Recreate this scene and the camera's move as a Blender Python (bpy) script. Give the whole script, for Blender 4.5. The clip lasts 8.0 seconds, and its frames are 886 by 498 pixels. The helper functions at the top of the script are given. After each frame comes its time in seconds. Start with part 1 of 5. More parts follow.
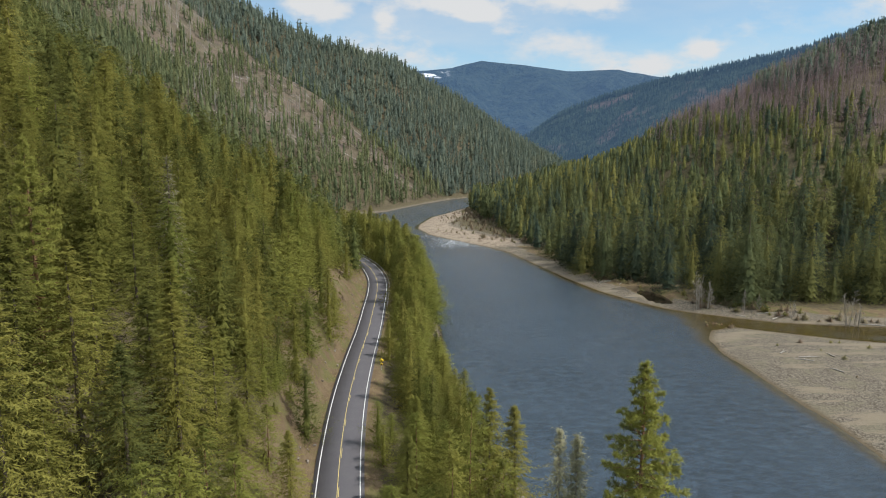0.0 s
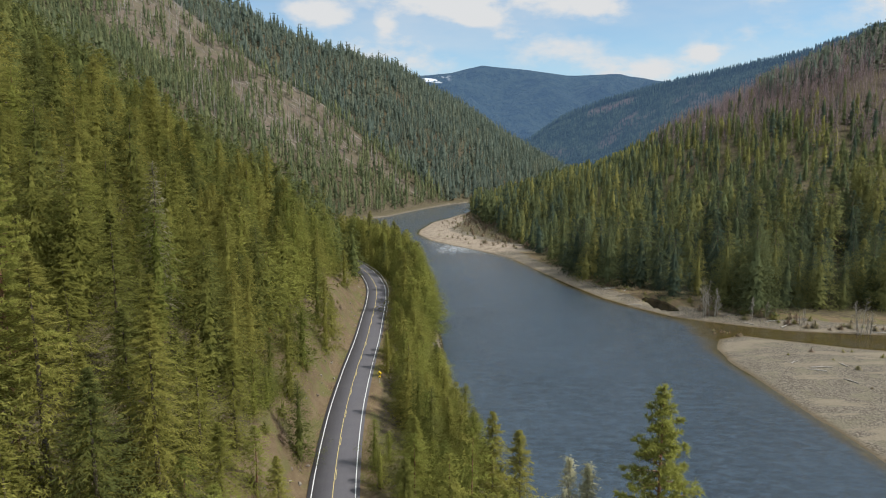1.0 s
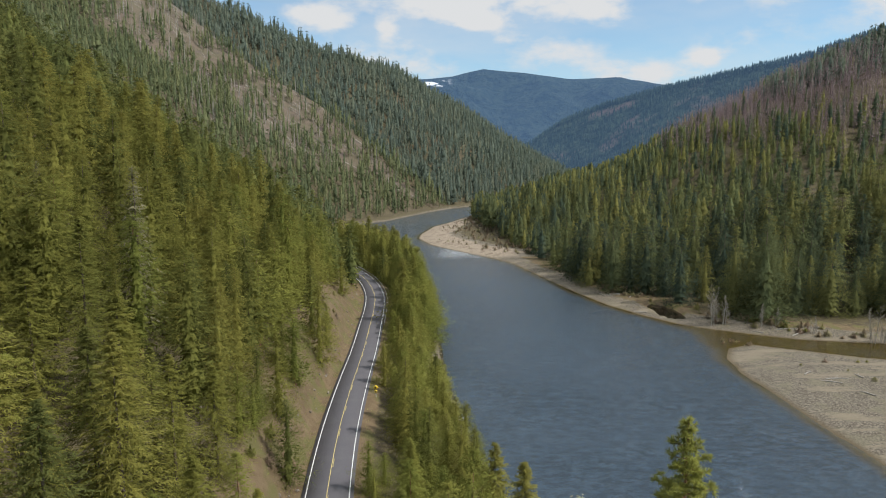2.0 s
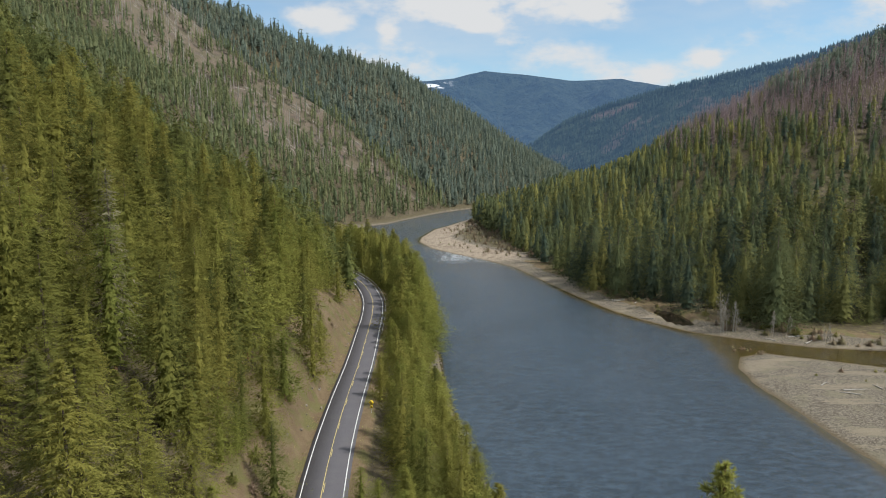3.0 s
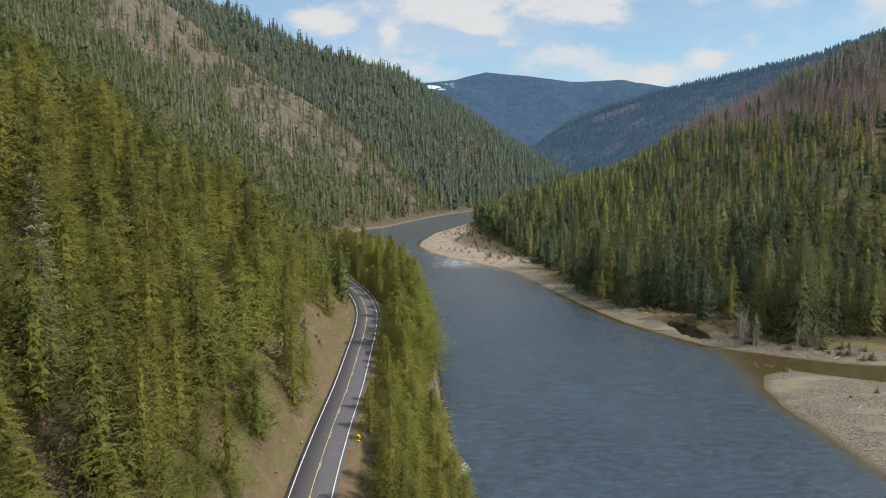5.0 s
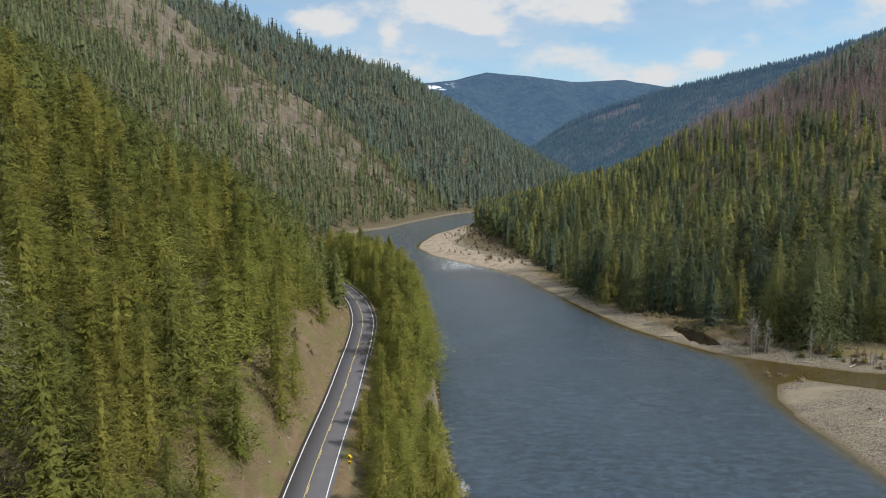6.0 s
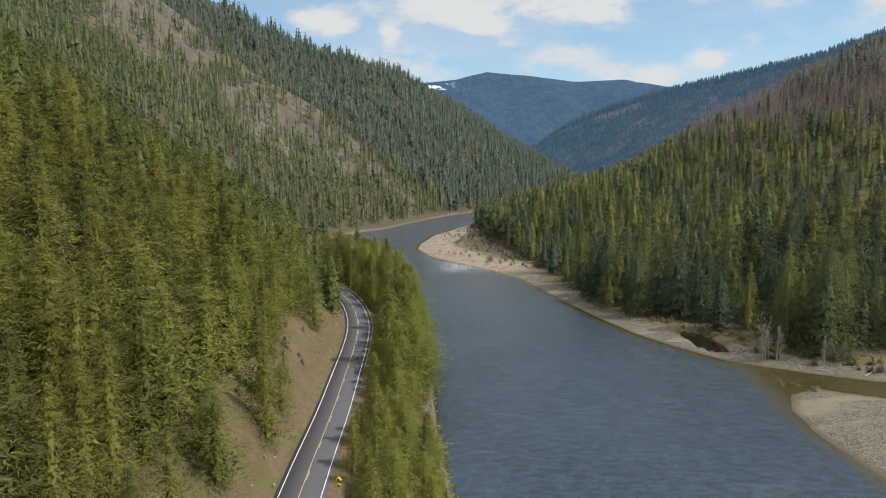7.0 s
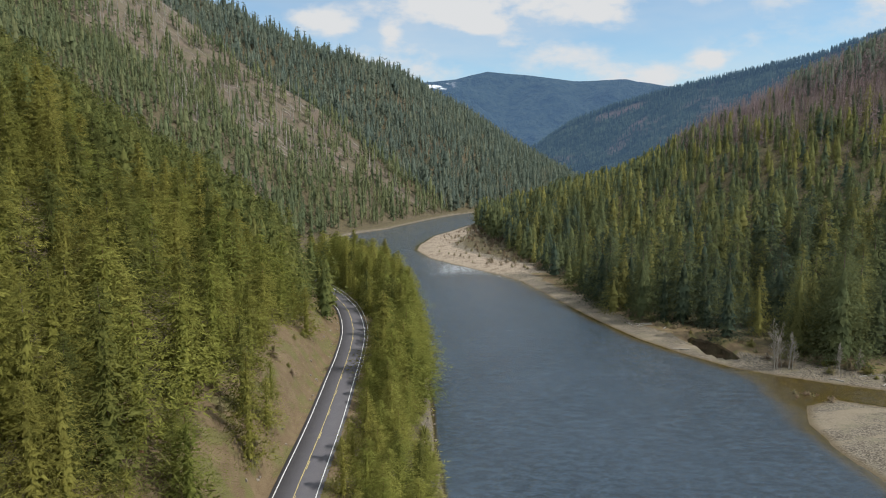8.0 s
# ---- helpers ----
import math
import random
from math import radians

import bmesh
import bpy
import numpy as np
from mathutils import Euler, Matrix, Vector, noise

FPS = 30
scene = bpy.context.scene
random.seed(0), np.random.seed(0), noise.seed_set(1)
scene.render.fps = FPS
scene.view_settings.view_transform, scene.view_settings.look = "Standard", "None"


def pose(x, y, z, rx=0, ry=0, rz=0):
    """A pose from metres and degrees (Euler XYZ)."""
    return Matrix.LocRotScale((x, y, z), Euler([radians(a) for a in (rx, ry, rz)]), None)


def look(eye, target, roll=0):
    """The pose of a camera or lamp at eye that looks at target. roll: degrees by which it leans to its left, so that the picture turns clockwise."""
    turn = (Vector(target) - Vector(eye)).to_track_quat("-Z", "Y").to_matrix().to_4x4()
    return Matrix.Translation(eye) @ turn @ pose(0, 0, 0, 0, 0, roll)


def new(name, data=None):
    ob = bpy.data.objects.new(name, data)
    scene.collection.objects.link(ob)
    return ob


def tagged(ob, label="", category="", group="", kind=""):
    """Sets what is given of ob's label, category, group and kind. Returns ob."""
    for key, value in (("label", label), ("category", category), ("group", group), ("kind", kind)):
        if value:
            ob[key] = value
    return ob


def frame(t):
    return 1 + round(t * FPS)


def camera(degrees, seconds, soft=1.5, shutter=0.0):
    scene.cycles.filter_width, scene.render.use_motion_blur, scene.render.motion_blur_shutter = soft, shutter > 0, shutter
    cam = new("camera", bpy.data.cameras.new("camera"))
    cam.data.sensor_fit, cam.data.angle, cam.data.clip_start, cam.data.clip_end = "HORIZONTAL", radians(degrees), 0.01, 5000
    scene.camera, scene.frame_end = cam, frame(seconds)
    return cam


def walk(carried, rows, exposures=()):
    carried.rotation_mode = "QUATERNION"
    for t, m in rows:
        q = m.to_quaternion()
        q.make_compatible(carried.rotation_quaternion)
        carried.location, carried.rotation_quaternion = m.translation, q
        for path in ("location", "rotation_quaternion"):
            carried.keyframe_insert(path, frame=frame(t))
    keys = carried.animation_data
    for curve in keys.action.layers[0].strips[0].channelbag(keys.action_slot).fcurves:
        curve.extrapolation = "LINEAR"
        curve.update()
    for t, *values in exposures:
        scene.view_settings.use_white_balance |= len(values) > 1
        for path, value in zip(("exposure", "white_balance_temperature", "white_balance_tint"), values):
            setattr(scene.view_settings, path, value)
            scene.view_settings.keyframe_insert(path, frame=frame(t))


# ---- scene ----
# ================= camera and its flight =================
cam = camera(69.5, 8.0, soft=1.05)
METRES, EYE, TILT, LEAN, TURN = 65.0, 67.0, -8.7, 0.0, 0.0
ROWS = [
    (0.0, 0.0, 0.0, 0.0, -0.0, 0.0, 0.0),
    (0.5, 0.0018, 0.041, 0.0066, 0.06, 0.2, 0.07),
    (1.0, 0.0047, 0.0913, 0.0144, 0.12, 0.41, 0.13),
    (1.5, 0.0081, 0.1439, 0.0232, 0.17, 0.58, 0.16),
    (3.0, 0.0191, 0.3283, 0.0509, 0.37, 0.9, 0.27),
    (3.5, 0.0227, 0.3904, 0.0605, 0.42, 0.94, 0.3),
    (4.0, 0.0269, 0.4577, 0.0709, 0.47, 1.0, 0.33),
    (4.5, 0.0303, 0.5224, 0.0805, 0.5, 1.03, 0.34),
    (6.0, 0.0429, 0.7227, 0.1108, 0.59, 1.08, 0.38),
    (6.5, 0.0469, 0.7834, 0.12, 0.6, 1.08, 0.38),
    (7.0, 0.0514, 0.8527, 0.1304, 0.62, 1.07, 0.38),
    (7.5, 0.0559, 0.9173, 0.1398, 0.65, 1.06, 0.38),
    (8.0, 0.0602, 0.9867, 0.1507, 0.66, 1.05, 0.35),
]
walk(cam, [(t, pose(0, 0, EYE, TILT, LEAN, TURN) @ pose(METRES * x, METRES * y, METRES * z, 90 + pitch, roll, yaw)) for t, x, y, z, yaw, pitch, roll in ROWS])

# ================= sky and sun =================
SUN_AZ, SUN_EL = 106.0, 52.0      # degrees clockwise from +y, and above the horizon
SKY, SUN = 0.15, 3.9


class Nodes:
    """A short hand for node trees."""

    def __init__(self, tree):
        self.tree = tree
        tree.nodes.clear()

    def add(self, kind, ins=None, op="", name=""):
        n = self.tree.nodes.new("ShaderNode" + kind)
        if op:
            n.operation = op
        if name:
            n.attribute_name = name
        for k, v in (ins or {}).items():
            if isinstance(v, bpy.types.NodeSocket):
                self.tree.links.new(v, n.inputs[k])
            else:
                n.inputs[k].default_value = v
        return n

    def math(self, op, a, b=0.0, c=0.0):
        return self.add("Math", {0: a, 1: b, 2: c}, op).outputs[0]

    def mix(self, f, a, b, blend="MIX"):
        n = self.add("Mix")
        n.data_type, n.blend_type = "RGBA", blend
        for k, v in ((0, f), (6, a), (7, b)):
            if isinstance(v, bpy.types.NodeSocket):
                self.tree.links.new(v, n.inputs[k])
            else:
                n.inputs[k].default_value = v if k == 0 or len(v) == 4 else (*v, 1)
        return n.outputs[2]

    def step(self, v, a, b, lo=0.0, hi=1.0):
        n = self.add("MapRange", {0: v, 1: a, 2: b, 3: lo, 4: hi})
        n.interpolation_type = "SMOOTHSTEP"
        return n.outputs[0]

    def noise(self, vec, scale, detail=4.0, rough=0.55, out=0):
        return self.add("TexNoise", {"Vector": vec, "Scale": scale, "Detail": detail, "Roughness": rough}).outputs[out]

    def out(self, shader, kind="OutputMaterial"):
        n = self.add(kind)
        self.tree.links.new(shader, n.inputs[0])


def sky():
    w = bpy.data.worlds.new("sky")
    w.use_nodes = True
    scene.world = w
    g = Nodes(w.node_tree)
    air = g.add("TexSky")
    air.sky_type, air.sun_disc, air.sun_elevation, air.sun_rotation = "NISHITA", False, radians(SUN_EL), radians(SUN_AZ)
    air.altitude, air.air_density, air.dust_density, air.ozone_density = 700, 1.0, 1.2, 1.0
    d = g.add("TexCoord").outputs["Generated"]
    xyz = g.add("SeparateXYZ", {0: d})
    # clouds lie on a flat layer: the direction divided by its rise
    rise = g.math("ADD", g.math("MAXIMUM", xyz.outputs[2], 0.0), 0.09)
    flat = g.add("CombineXYZ", {0: g.math("DIVIDE", xyz.outputs[0], rise), 1: g.math("DIVIDE", xyz.outputs[1], rise), 2: 0.0}).outputs[0]
    # the veil is thickened overhead, out of view, to add fill light
    veil = g.math("ADD", g.step(g.noise(flat, 0.5, 5.0, 0.55), 0.34, 0.64, 0.08, 0.50), g.step(xyz.outputs[2], 0.24, 0.6, 0.0, 0.7))
    # heaps of fair-weather cloud over the head of the valley: side and rise over distance, width, height, weight
    ahead = g.math("MAXIMUM", xyz.outputs[1], 0.05)
    side, up = g.math("DIVIDE", xyz.outputs[0], ahead), g.math("DIVIDE", xyz.outputs[2], ahead)
    plane = g.add("CombineXYZ", {0: side, 1: g.math("MULTIPLY", up, 1.9), 2: 0.0}).outputs[0]
    billow = g.noise(plane, 15.0, 6.0, 0.58)
    fine = g.noise(plane, 60.0, 5.0, 0.6)
    total = g.math("MULTIPLY", g.step(g.noise(plane, 7.0, 6.0, 0.6), 0.42, 0.75), 0.22)
    for a, b, w, h, k in HEAPS:
        da, db = g.math("DIVIDE", g.math("SUBTRACT", side, a), w * 1.25), g.math("DIVIDE", g.math("SUBTRACT", up, b), h * 1.25)
        d2 = g.math("ADD", g.math("MULTIPLY", da, da), g.math("MULTIPLY", db, db))
        total = g.math("MULTIPLY_ADD", g.math("EXPONENT", g.math("MULTIPLY", d2, -1.0)), k, total)
    total = g.math("MULTIPLY", total, g.math("MULTIPLY_ADD", g.step(billow, 0.22, 0.78), 1.0, 0.52))
    puff = g.step(total, 0.10, 1.35)
    cover = g.math("MAXIMUM", puff, veil)
    cloud = g.mix(g.step(g.math("ADD", total, g.math("MULTIPLY", fine, 0.5)), 0.4, 1.3), (4.3, 4.7, 5.1), (4.85, 4.95, 5.05))
    # unseen upper clouds are brightened by half to lift the shade below
    bright = g.step(xyz.outputs[2], 0.26, 0.75, 1.0, 1.5)
    cloud = g.mix(1.0, cloud, g.add("CombineColor", {0: bright, 1: bright, 2: bright}).outputs[0], "MULTIPLY")
    col = g.mix(cover, g.mix(1.0, air.outputs[0], (0.82, 1.0, 1.02), "MULTIPLY"), cloud)
    bg = g.add("Background", {0: col, 1: SKY})
    g.out(bg.outputs[0], "OutputWorld")


HEAPS = [(-0.205, 0.218, 0.036, 0.016, 1.15), (-0.175, 0.205, 0.030, 0.010, 0.8), (-0.06, 0.240, 0.085, 0.026, 0.95), (0.02, 0.222, 0.055, 0.016, 0.8), (0.05, 0.203, 0.040, 0.009, 0.9), (0.13, 0.238, 0.09, 0.030, 1.0), (0.235, 0.226, 0.040, 0.020, 0.95),
         (-0.09, 0.160, 0.075, 0.030, 0.75), (-0.09, 0.195, 0.012, 0.014, 0.7), (0.095, 0.180, 0.025, 0.010, 0.6), (0.17, 0.158, 0.06, 0.020, 0.65), (0.395, 0.153, 0.022, 0.010, 1.3), (0.32, 0.128, 0.07, 0.014, 1.0), (0.69, 0.230, 0.07, 0.024, 0.95),
         (0.50, 0.190, 0.16, 0.035, 0.5), (0.42, 0.245, 0.12, 0.015, 0.55), (0.0, 0.13, 0.45, 0.03, 0.35)]
sky()
sun_way = Vector((math.sin(radians(SUN_AZ)) * math.cos(radians(SUN_EL)), math.cos(radians(SUN_AZ)) * math.cos(radians(SUN_EL)), math.sin(radians(SUN_EL))))
sun = new("sun", bpy.data.lights.new("sun", "SUN"))
sun.data.energy, sun.data.angle, sun.data.color = SUN, radians(0.6), (1.0, 0.962, 0.91)
sun.matrix_world = look(sun_way * 400, (0, 0, 0))

# ================= materials =================
M = {}


def material(name):
    m = bpy.data.materials.new(name)
    m.use_nodes = True
    M[name] = m
    g = Nodes(m.node_tree)
    g.at = g.add("NewGeometry").outputs["Position"]
    return g


def bumpy(g, value, strength, distance):
    return g.add("Bump", {"Height": value, "Strength": strength, "Distance": distance}).outputs[0]


def surface(g, col, rough, normal=None, metal=0.0, spec=0.3):
    ins = {"Base Color": col if isinstance(col, bpy.types.NodeSocket) else (*col, 1), "Roughness": rough, "Metallic": metal, "Specular IOR Level": spec}
    if normal:
        ins["Normal"] = normal
    g.out(g.add("BsdfPrincipled", ins).outputs[0])


def needle(name, dark, mid, light, glow=0.36):
    """Needle foliage: each tree has its own tint, each spray its own shade; some light comes through."""
    g = material(name)
    tint = g.math("FRACT", g.math("ADD", g.add("Attribute", name="tint").outputs["Fac"], g.add("ObjectInfo").outputs["Random"]))
    leaf = g.add("NewGeometry").outputs["Random Per Island"]
    col = g.mix(g.step(tint, 0.0, 0.55), dark, mid)
    col = g.mix(g.step(tint, 0.5, 1.0), col, light)
    big = g.noise(g.at, 0.25, 2.0)
    col = g.mix(g.step(big, 0.45, 0.75, 0.0, 0.35), col, light)
    val = g.math("MULTIPLY_ADD", leaf, 0.42, 0.80)
    col = g.mix(1.0, col, g.add("CombineColor", {0: val, 1: val, 2: val}).outputs[0], "MULTIPLY")
    # needles catch light as a bush does: outward from the stem, not by each flat spray
    own = g.add("NewGeometry").outputs["Normal"]
    outward = g.add("VectorTransform", {0: g.add("Attribute", name="outward").outputs["Vector"]})
    outward.vector_type, outward.convert_from, outward.convert_to = "NORMAL", "OBJECT", "WORLD"
    both = g.add("VectorMath", {0: g.add("VectorMath", {0: own, 1: (0.25, 0.25, 0.25)}, "MULTIPLY").outputs[0], 1: outward.outputs[0]}, "ADD").outputs[0]
    way = g.add("VectorMath", {0: both}, "NORMALIZE").outputs[0]
    a = g.add("BsdfDiffuse", {0: col, "Normal": way})
    b = g.add("BsdfTranslucent", {0: col, "Normal": own})
    g.out(g.add("MixShader", {0: glow, 1: a.outputs[0], 2: b.outputs[0]}).outputs[0])


def bark(name, a, b, scale=6.0):
    g = material(name)
    n = g.noise(g.at, scale, 5.0, 0.65)
    col = g.mix(g.step(n, 0.35, 0.65), a, b)
    surface(g, col, 0.9, bumpy(g, n, 0.8, 0.05), spec=0.1)


def make_materials():
    needle("fir_needles", (0.120, 0.132, 0.042), (0.200, 0.198, 0.049), (0.256, 0.238, 0.062), 0.40)
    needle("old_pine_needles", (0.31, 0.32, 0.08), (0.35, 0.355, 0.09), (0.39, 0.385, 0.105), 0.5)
    needle("pine_needles", (0.172, 0.190, 0.048), (0.226, 0.234, 0.056), (0.280, 0.268, 0.070), 0.40)
    needle("cedar_needles", (0.066, 0.092, 0.066), (0.124, 0.144, 0.066), (0.222, 0.214, 0.072), 0.40)
    needle("ridge_needles", (0.060, 0.082, 0.066), (0.080, 0.102, 0.074), (0.105, 0.122, 0.080), 0.4)
    needle("upslope_needles", (0.108, 0.128, 0.046), (0.150, 0.164, 0.052), (0.198, 0.198, 0.066), 0.42)
    # distant conifers: the blue of hazy air is mixed into their needle colour
    needle("hazed_far_needles", (0.112, 0.146, 0.122), (0.144, 0.176, 0.136), (0.186, 0.206, 0.146), 0.47)
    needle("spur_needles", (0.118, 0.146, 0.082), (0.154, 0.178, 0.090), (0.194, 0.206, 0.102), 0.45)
    needle("grass_blades", (0.30, 0.235, 0.125), (0.29, 0.255, 0.105), (0.24, 0.25, 0.08), 0.4)
    needle("bush_leaves", (0.17, 0.17, 0.05), (0.21, 0.21, 0.06), (0.25, 0.23, 0.08))
    needle("bare_larch_twigs", (0.225, 0.176, 0.182), (0.275, 0.210, 0.214), (0.300, 0.240, 0.230), 0.4)
    needle("dead_twigs", (0.17, 0.16, 0.09), (0.20, 0.185, 0.105), (0.22, 0.205, 0.13), 0.3)
    needle("lichen_twigs", (0.33, 0.32, 0.19), (0.38, 0.36, 0.22), (0.42, 0.40, 0.27), 0.35)
    needle("brush_twigs", (0.20, 0.14, 0.10), (0.24, 0.185, 0.125), (0.25, 0.23, 0.12), 0.15)
    bark("fir_bark", (0.10, 0.075, 0.055), (0.20, 0.16, 0.12))
    bark("pine_bark", (0.17, 0.09, 0.05), (0.30, 0.18, 0.11))
    bark("dead_wood", (0.24, 0.22, 0.19), (0.42, 0.39, 0.34))
    bark("twig_bark", (0.22, 0.195, 0.16), (0.37, 0.34, 0.29))

    g = material("ground")
    gravel, dry, bare = (g.add("Attribute", name=k).outputs["Fac"] for k in ("gravel", "dry", "bare"))
    fine, mid, big = g.noise(g.at, 3.5, 5.0, 0.7), g.noise(g.at, 0.45, 5.0, 0.6), g.noise(g.at, 0.06, 3.0)
    floor = g.mix(g.step(mid, 0.35, 0.65), (0.075, 0.060, 0.040), (0.12, 0.10, 0.052))
    slope = g.mix(g.step(mid, 0.35, 0.68), (0.136, 0.096, 0.056), (0.176, 0.130, 0.076))
    slope = g.mix(g.step(g.noise(g.at, 0.2, 4.0), 0.46, 0.62, 0, 0.85), slope, (0.125, 0.118, 0.045))
    slope = g.mix(g.step(fine, 0.5, 0.8, 0, 0.5), slope, (0.11, 0.075, 0.05))
    far = g.mix(g.step(big, 0.35, 0.65), (0.140, 0.108, 0.082), (0.126, 0.108, 0.072))
    far = g.mix(g.step(g.noise(g.at, 0.12, 6.0, 0.75), 0.46, 0.64, 0, 0.85), far, (0.078, 0.070, 0.042))
    far = g.mix(g.step(g.noise(g.at, 0.05, 5.0, 0.7), 0.52, 0.66, 0, 0.6), far, (0.105, 0.084, 0.078))
    cell = g.add("TexVoronoi", {"Vector": g.at, "Scale": 3.6})
    pebble = g.add("SeparateColor", {0: cell.outputs["Color"]}).outputs[0]
    stone = g.mix(g.step(pebble, 0.1, 0.95), (0.060, 0.050, 0.038), (0.228, 0.196, 0.152))
    stone = g.mix(g.step(g.noise(g.at, 1.3, 4.0, 0.7), 0.46, 0.66, 0, 0.6), stone, (0.120, 0.104, 0.074))
    stone = g.mix(g.step(g.noise(g.at, 0.11, 4.0, 0.6), 0.48, 0.62, 0, 0.6), stone, (0.165, 0.146, 0.098))
    swath = g.noise(g.add("Mapping", {"Vector": g.at, "Rotation": (0, 0, 0.25), "Scale": (0.035, 0.16, 0.1)}).outputs[0], 1.0, 5.0, 0.6)
    stone = g.mix(g.step(swath, 0.52, 0.64, 0, 0.75), stone, (0.222, 0.184, 0.132))
    col = g.mix(g.step(g.math("ADD", bare, g.math("MULTIPLY", g.math("SUBTRACT", mid, 0.5), 0.6)), 0.2, 0.7), floor, far)
    col = g.mix(g.step(g.math("ADD", dry, g.math("MULTIPLY", g.math("SUBTRACT", mid, 0.5), 0.8)), 0.25, 0.6), col, slope)
    col = g.mix(g.step(g.math("ADD", gravel, g.math("MULTIPLY", g.math("SUBTRACT", mid, 0.5), 0.9)), 0.35, 0.65), col, stone)
    sand = g.add("Attribute", name="sand").outputs["Fac"]
    grit = g.mix(g.step(fine, 0.35, 0.65), (0.23, 0.182, 0.132), (0.345, 0.288, 0.222))
    grit = g.mix(g.step(g.noise(g.at, 0.16, 5.0, 0.7), 0.48, 0.62, 0, 0.8), grit, (0.175, 0.132, 0.092))
    grit = g.mix(g.step(g.noise(g.at, 0.7, 3.0, 0.6), 0.56, 0.68, 0, 0.7), grit, (0.12, 0.092, 0.062))
    col = g.mix(g.step(g.math("ADD", sand, g.math("MULTIPLY", g.math("SUBTRACT", mid, 0.5), 0.9)), 0.35, 0.75), col, grit)
    # stones are darker where the river wets them
    low = g.add("SeparateXYZ", {0: g.at}).outputs[2]
    col = g.mix(g.step(low, 0.28, 0.02, 0.0, 0.75), col, (0.10, 0.075, 0.04))
    surface(g, col, 0.92, bumpy(g, g.math("ADD", fine, cell.outputs[0]), 0.6, 0.15), spec=0.15)

    g = material("water")
    depth, riffle = g.add("Attribute", name="depth").outputs["Fac"], g.add("Attribute", name="riffle").outputs["Fac"]
    stir = g.noise(g.at, 0.12, 4.0)
    shallow = g.mix(g.step(g.noise(g.at, 0.5, 4.0), 0.35, 0.65), (0.040, 0.028, 0.008), (0.078, 0.055, 0.014))
    # wind ripples run across the stream, longer along their crests
    turned = g.add("Mapping", {"Vector": g.at, "Rotation": (0, 0, 0.2), "Scale": (0.7, 1.25, 1.0)}).outputs[0]
    w1, w2, w3 = g.noise(turned, 0.42, 5.0, 0.68), g.noise(turned, 1.7, 4.0, 0.68), g.noise(g.at, 0.03, 4.0, 0.6)
    calm = g.math("ADD", g.step(w3, 0.36, 0.66, 0.6, 1.0), riffle)
    # light and dark ripple faces, as if mirroring the sky, painted into the colour
    painted_ripples = g.math("MULTIPLY_ADD", g.math("SUBTRACT", g.step(g.math("MULTIPLY_ADD", w2, 0.6, w1), 0.72, 0.88), 0.5), g.math("MINIMUM", g.math("MULTIPLY", calm, 0.9), 1.0), 0.5)
    deep = g.mix(painted_ripples, g.mix(g.step(stir, 0.35, 0.65), (0.008, 0.019, 0.031), (0.012, 0.025, 0.039)), g.mix(g.step(stir, 0.35, 0.65), (0.025, 0.046, 0.068), (0.034, 0.058, 0.081)))
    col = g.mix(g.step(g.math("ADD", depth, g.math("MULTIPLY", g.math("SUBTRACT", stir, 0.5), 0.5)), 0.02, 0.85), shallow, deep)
    wave = g.math("MULTIPLY", g.math("ADD", w1, g.math("MULTIPLY", w2, 0.85)), g.math("MULTIPLY", calm, g.step(depth, 0.1, 0.6, 0.25, 1.0)))
    n = bumpy(g, wave, 1.0, 0.36)
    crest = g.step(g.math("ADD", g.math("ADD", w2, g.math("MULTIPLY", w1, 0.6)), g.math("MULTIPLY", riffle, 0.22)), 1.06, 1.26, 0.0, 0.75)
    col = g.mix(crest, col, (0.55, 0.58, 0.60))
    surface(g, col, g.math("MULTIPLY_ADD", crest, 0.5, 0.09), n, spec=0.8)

    g = material("asphalt")
    n, big = g.noise(g.at, 9.0, 4.0, 0.7), g.noise(g.at, 0.35, 4.0)
    col = g.mix(g.step(n, 0.3, 0.7), (0.082, 0.078, 0.086), (0.112, 0.106, 0.113))
    col = g.mix(g.step(big, 0.45, 0.7, 0, 0.5), col, (0.115, 0.11, 0.112))
    surface(g, col, 0.85, bumpy(g, n, 0.3, 0.02), spec=0.25)
    for name, a, b in (("white_paint", (0.70, 0.70, 0.68), (0.50, 0.50, 0.48)), ("yellow_paint", (0.64, 0.50, 0.16), (0.46, 0.38, 0.18))):
        g = material(name)
        surface(g, g.mix(g.step(g.noise(g.at, 1.3, 4.0, 0.7), 0.42, 0.7), a, b), 0.7)
    g = material("galvanised")
    surface(g, g.mix(g.noise(g.at, 2.0), (0.52, 0.53, 0.54), (0.64, 0.65, 0.66)), 0.55, metal=0.25)
    g = material("sign_yellow")
    surface(g, g.mix(g.noise(g.at, 3.0), (0.82, 0.58, 0.03), (0.74, 0.52, 0.03)), 0.45)
    g = material("sign_black")
    surface(g, (0.02, 0.02, 0.02), 0.6)
    g = material("rock")
    n = g.noise(g.at, 1.4, 5.0, 0.65)
    surface(g, g.mix(g.step(n, 0.35, 0.65), (0.16, 0.13, 0.10), (0.34, 0.30, 0.25)), 0.9, bumpy(g, n, 0.7, 0.1), spec=0.15)
    g = material("shadowed_pool")
    surface(g, (0.02, 0.014, 0.009), 0.12, spec=0.5)

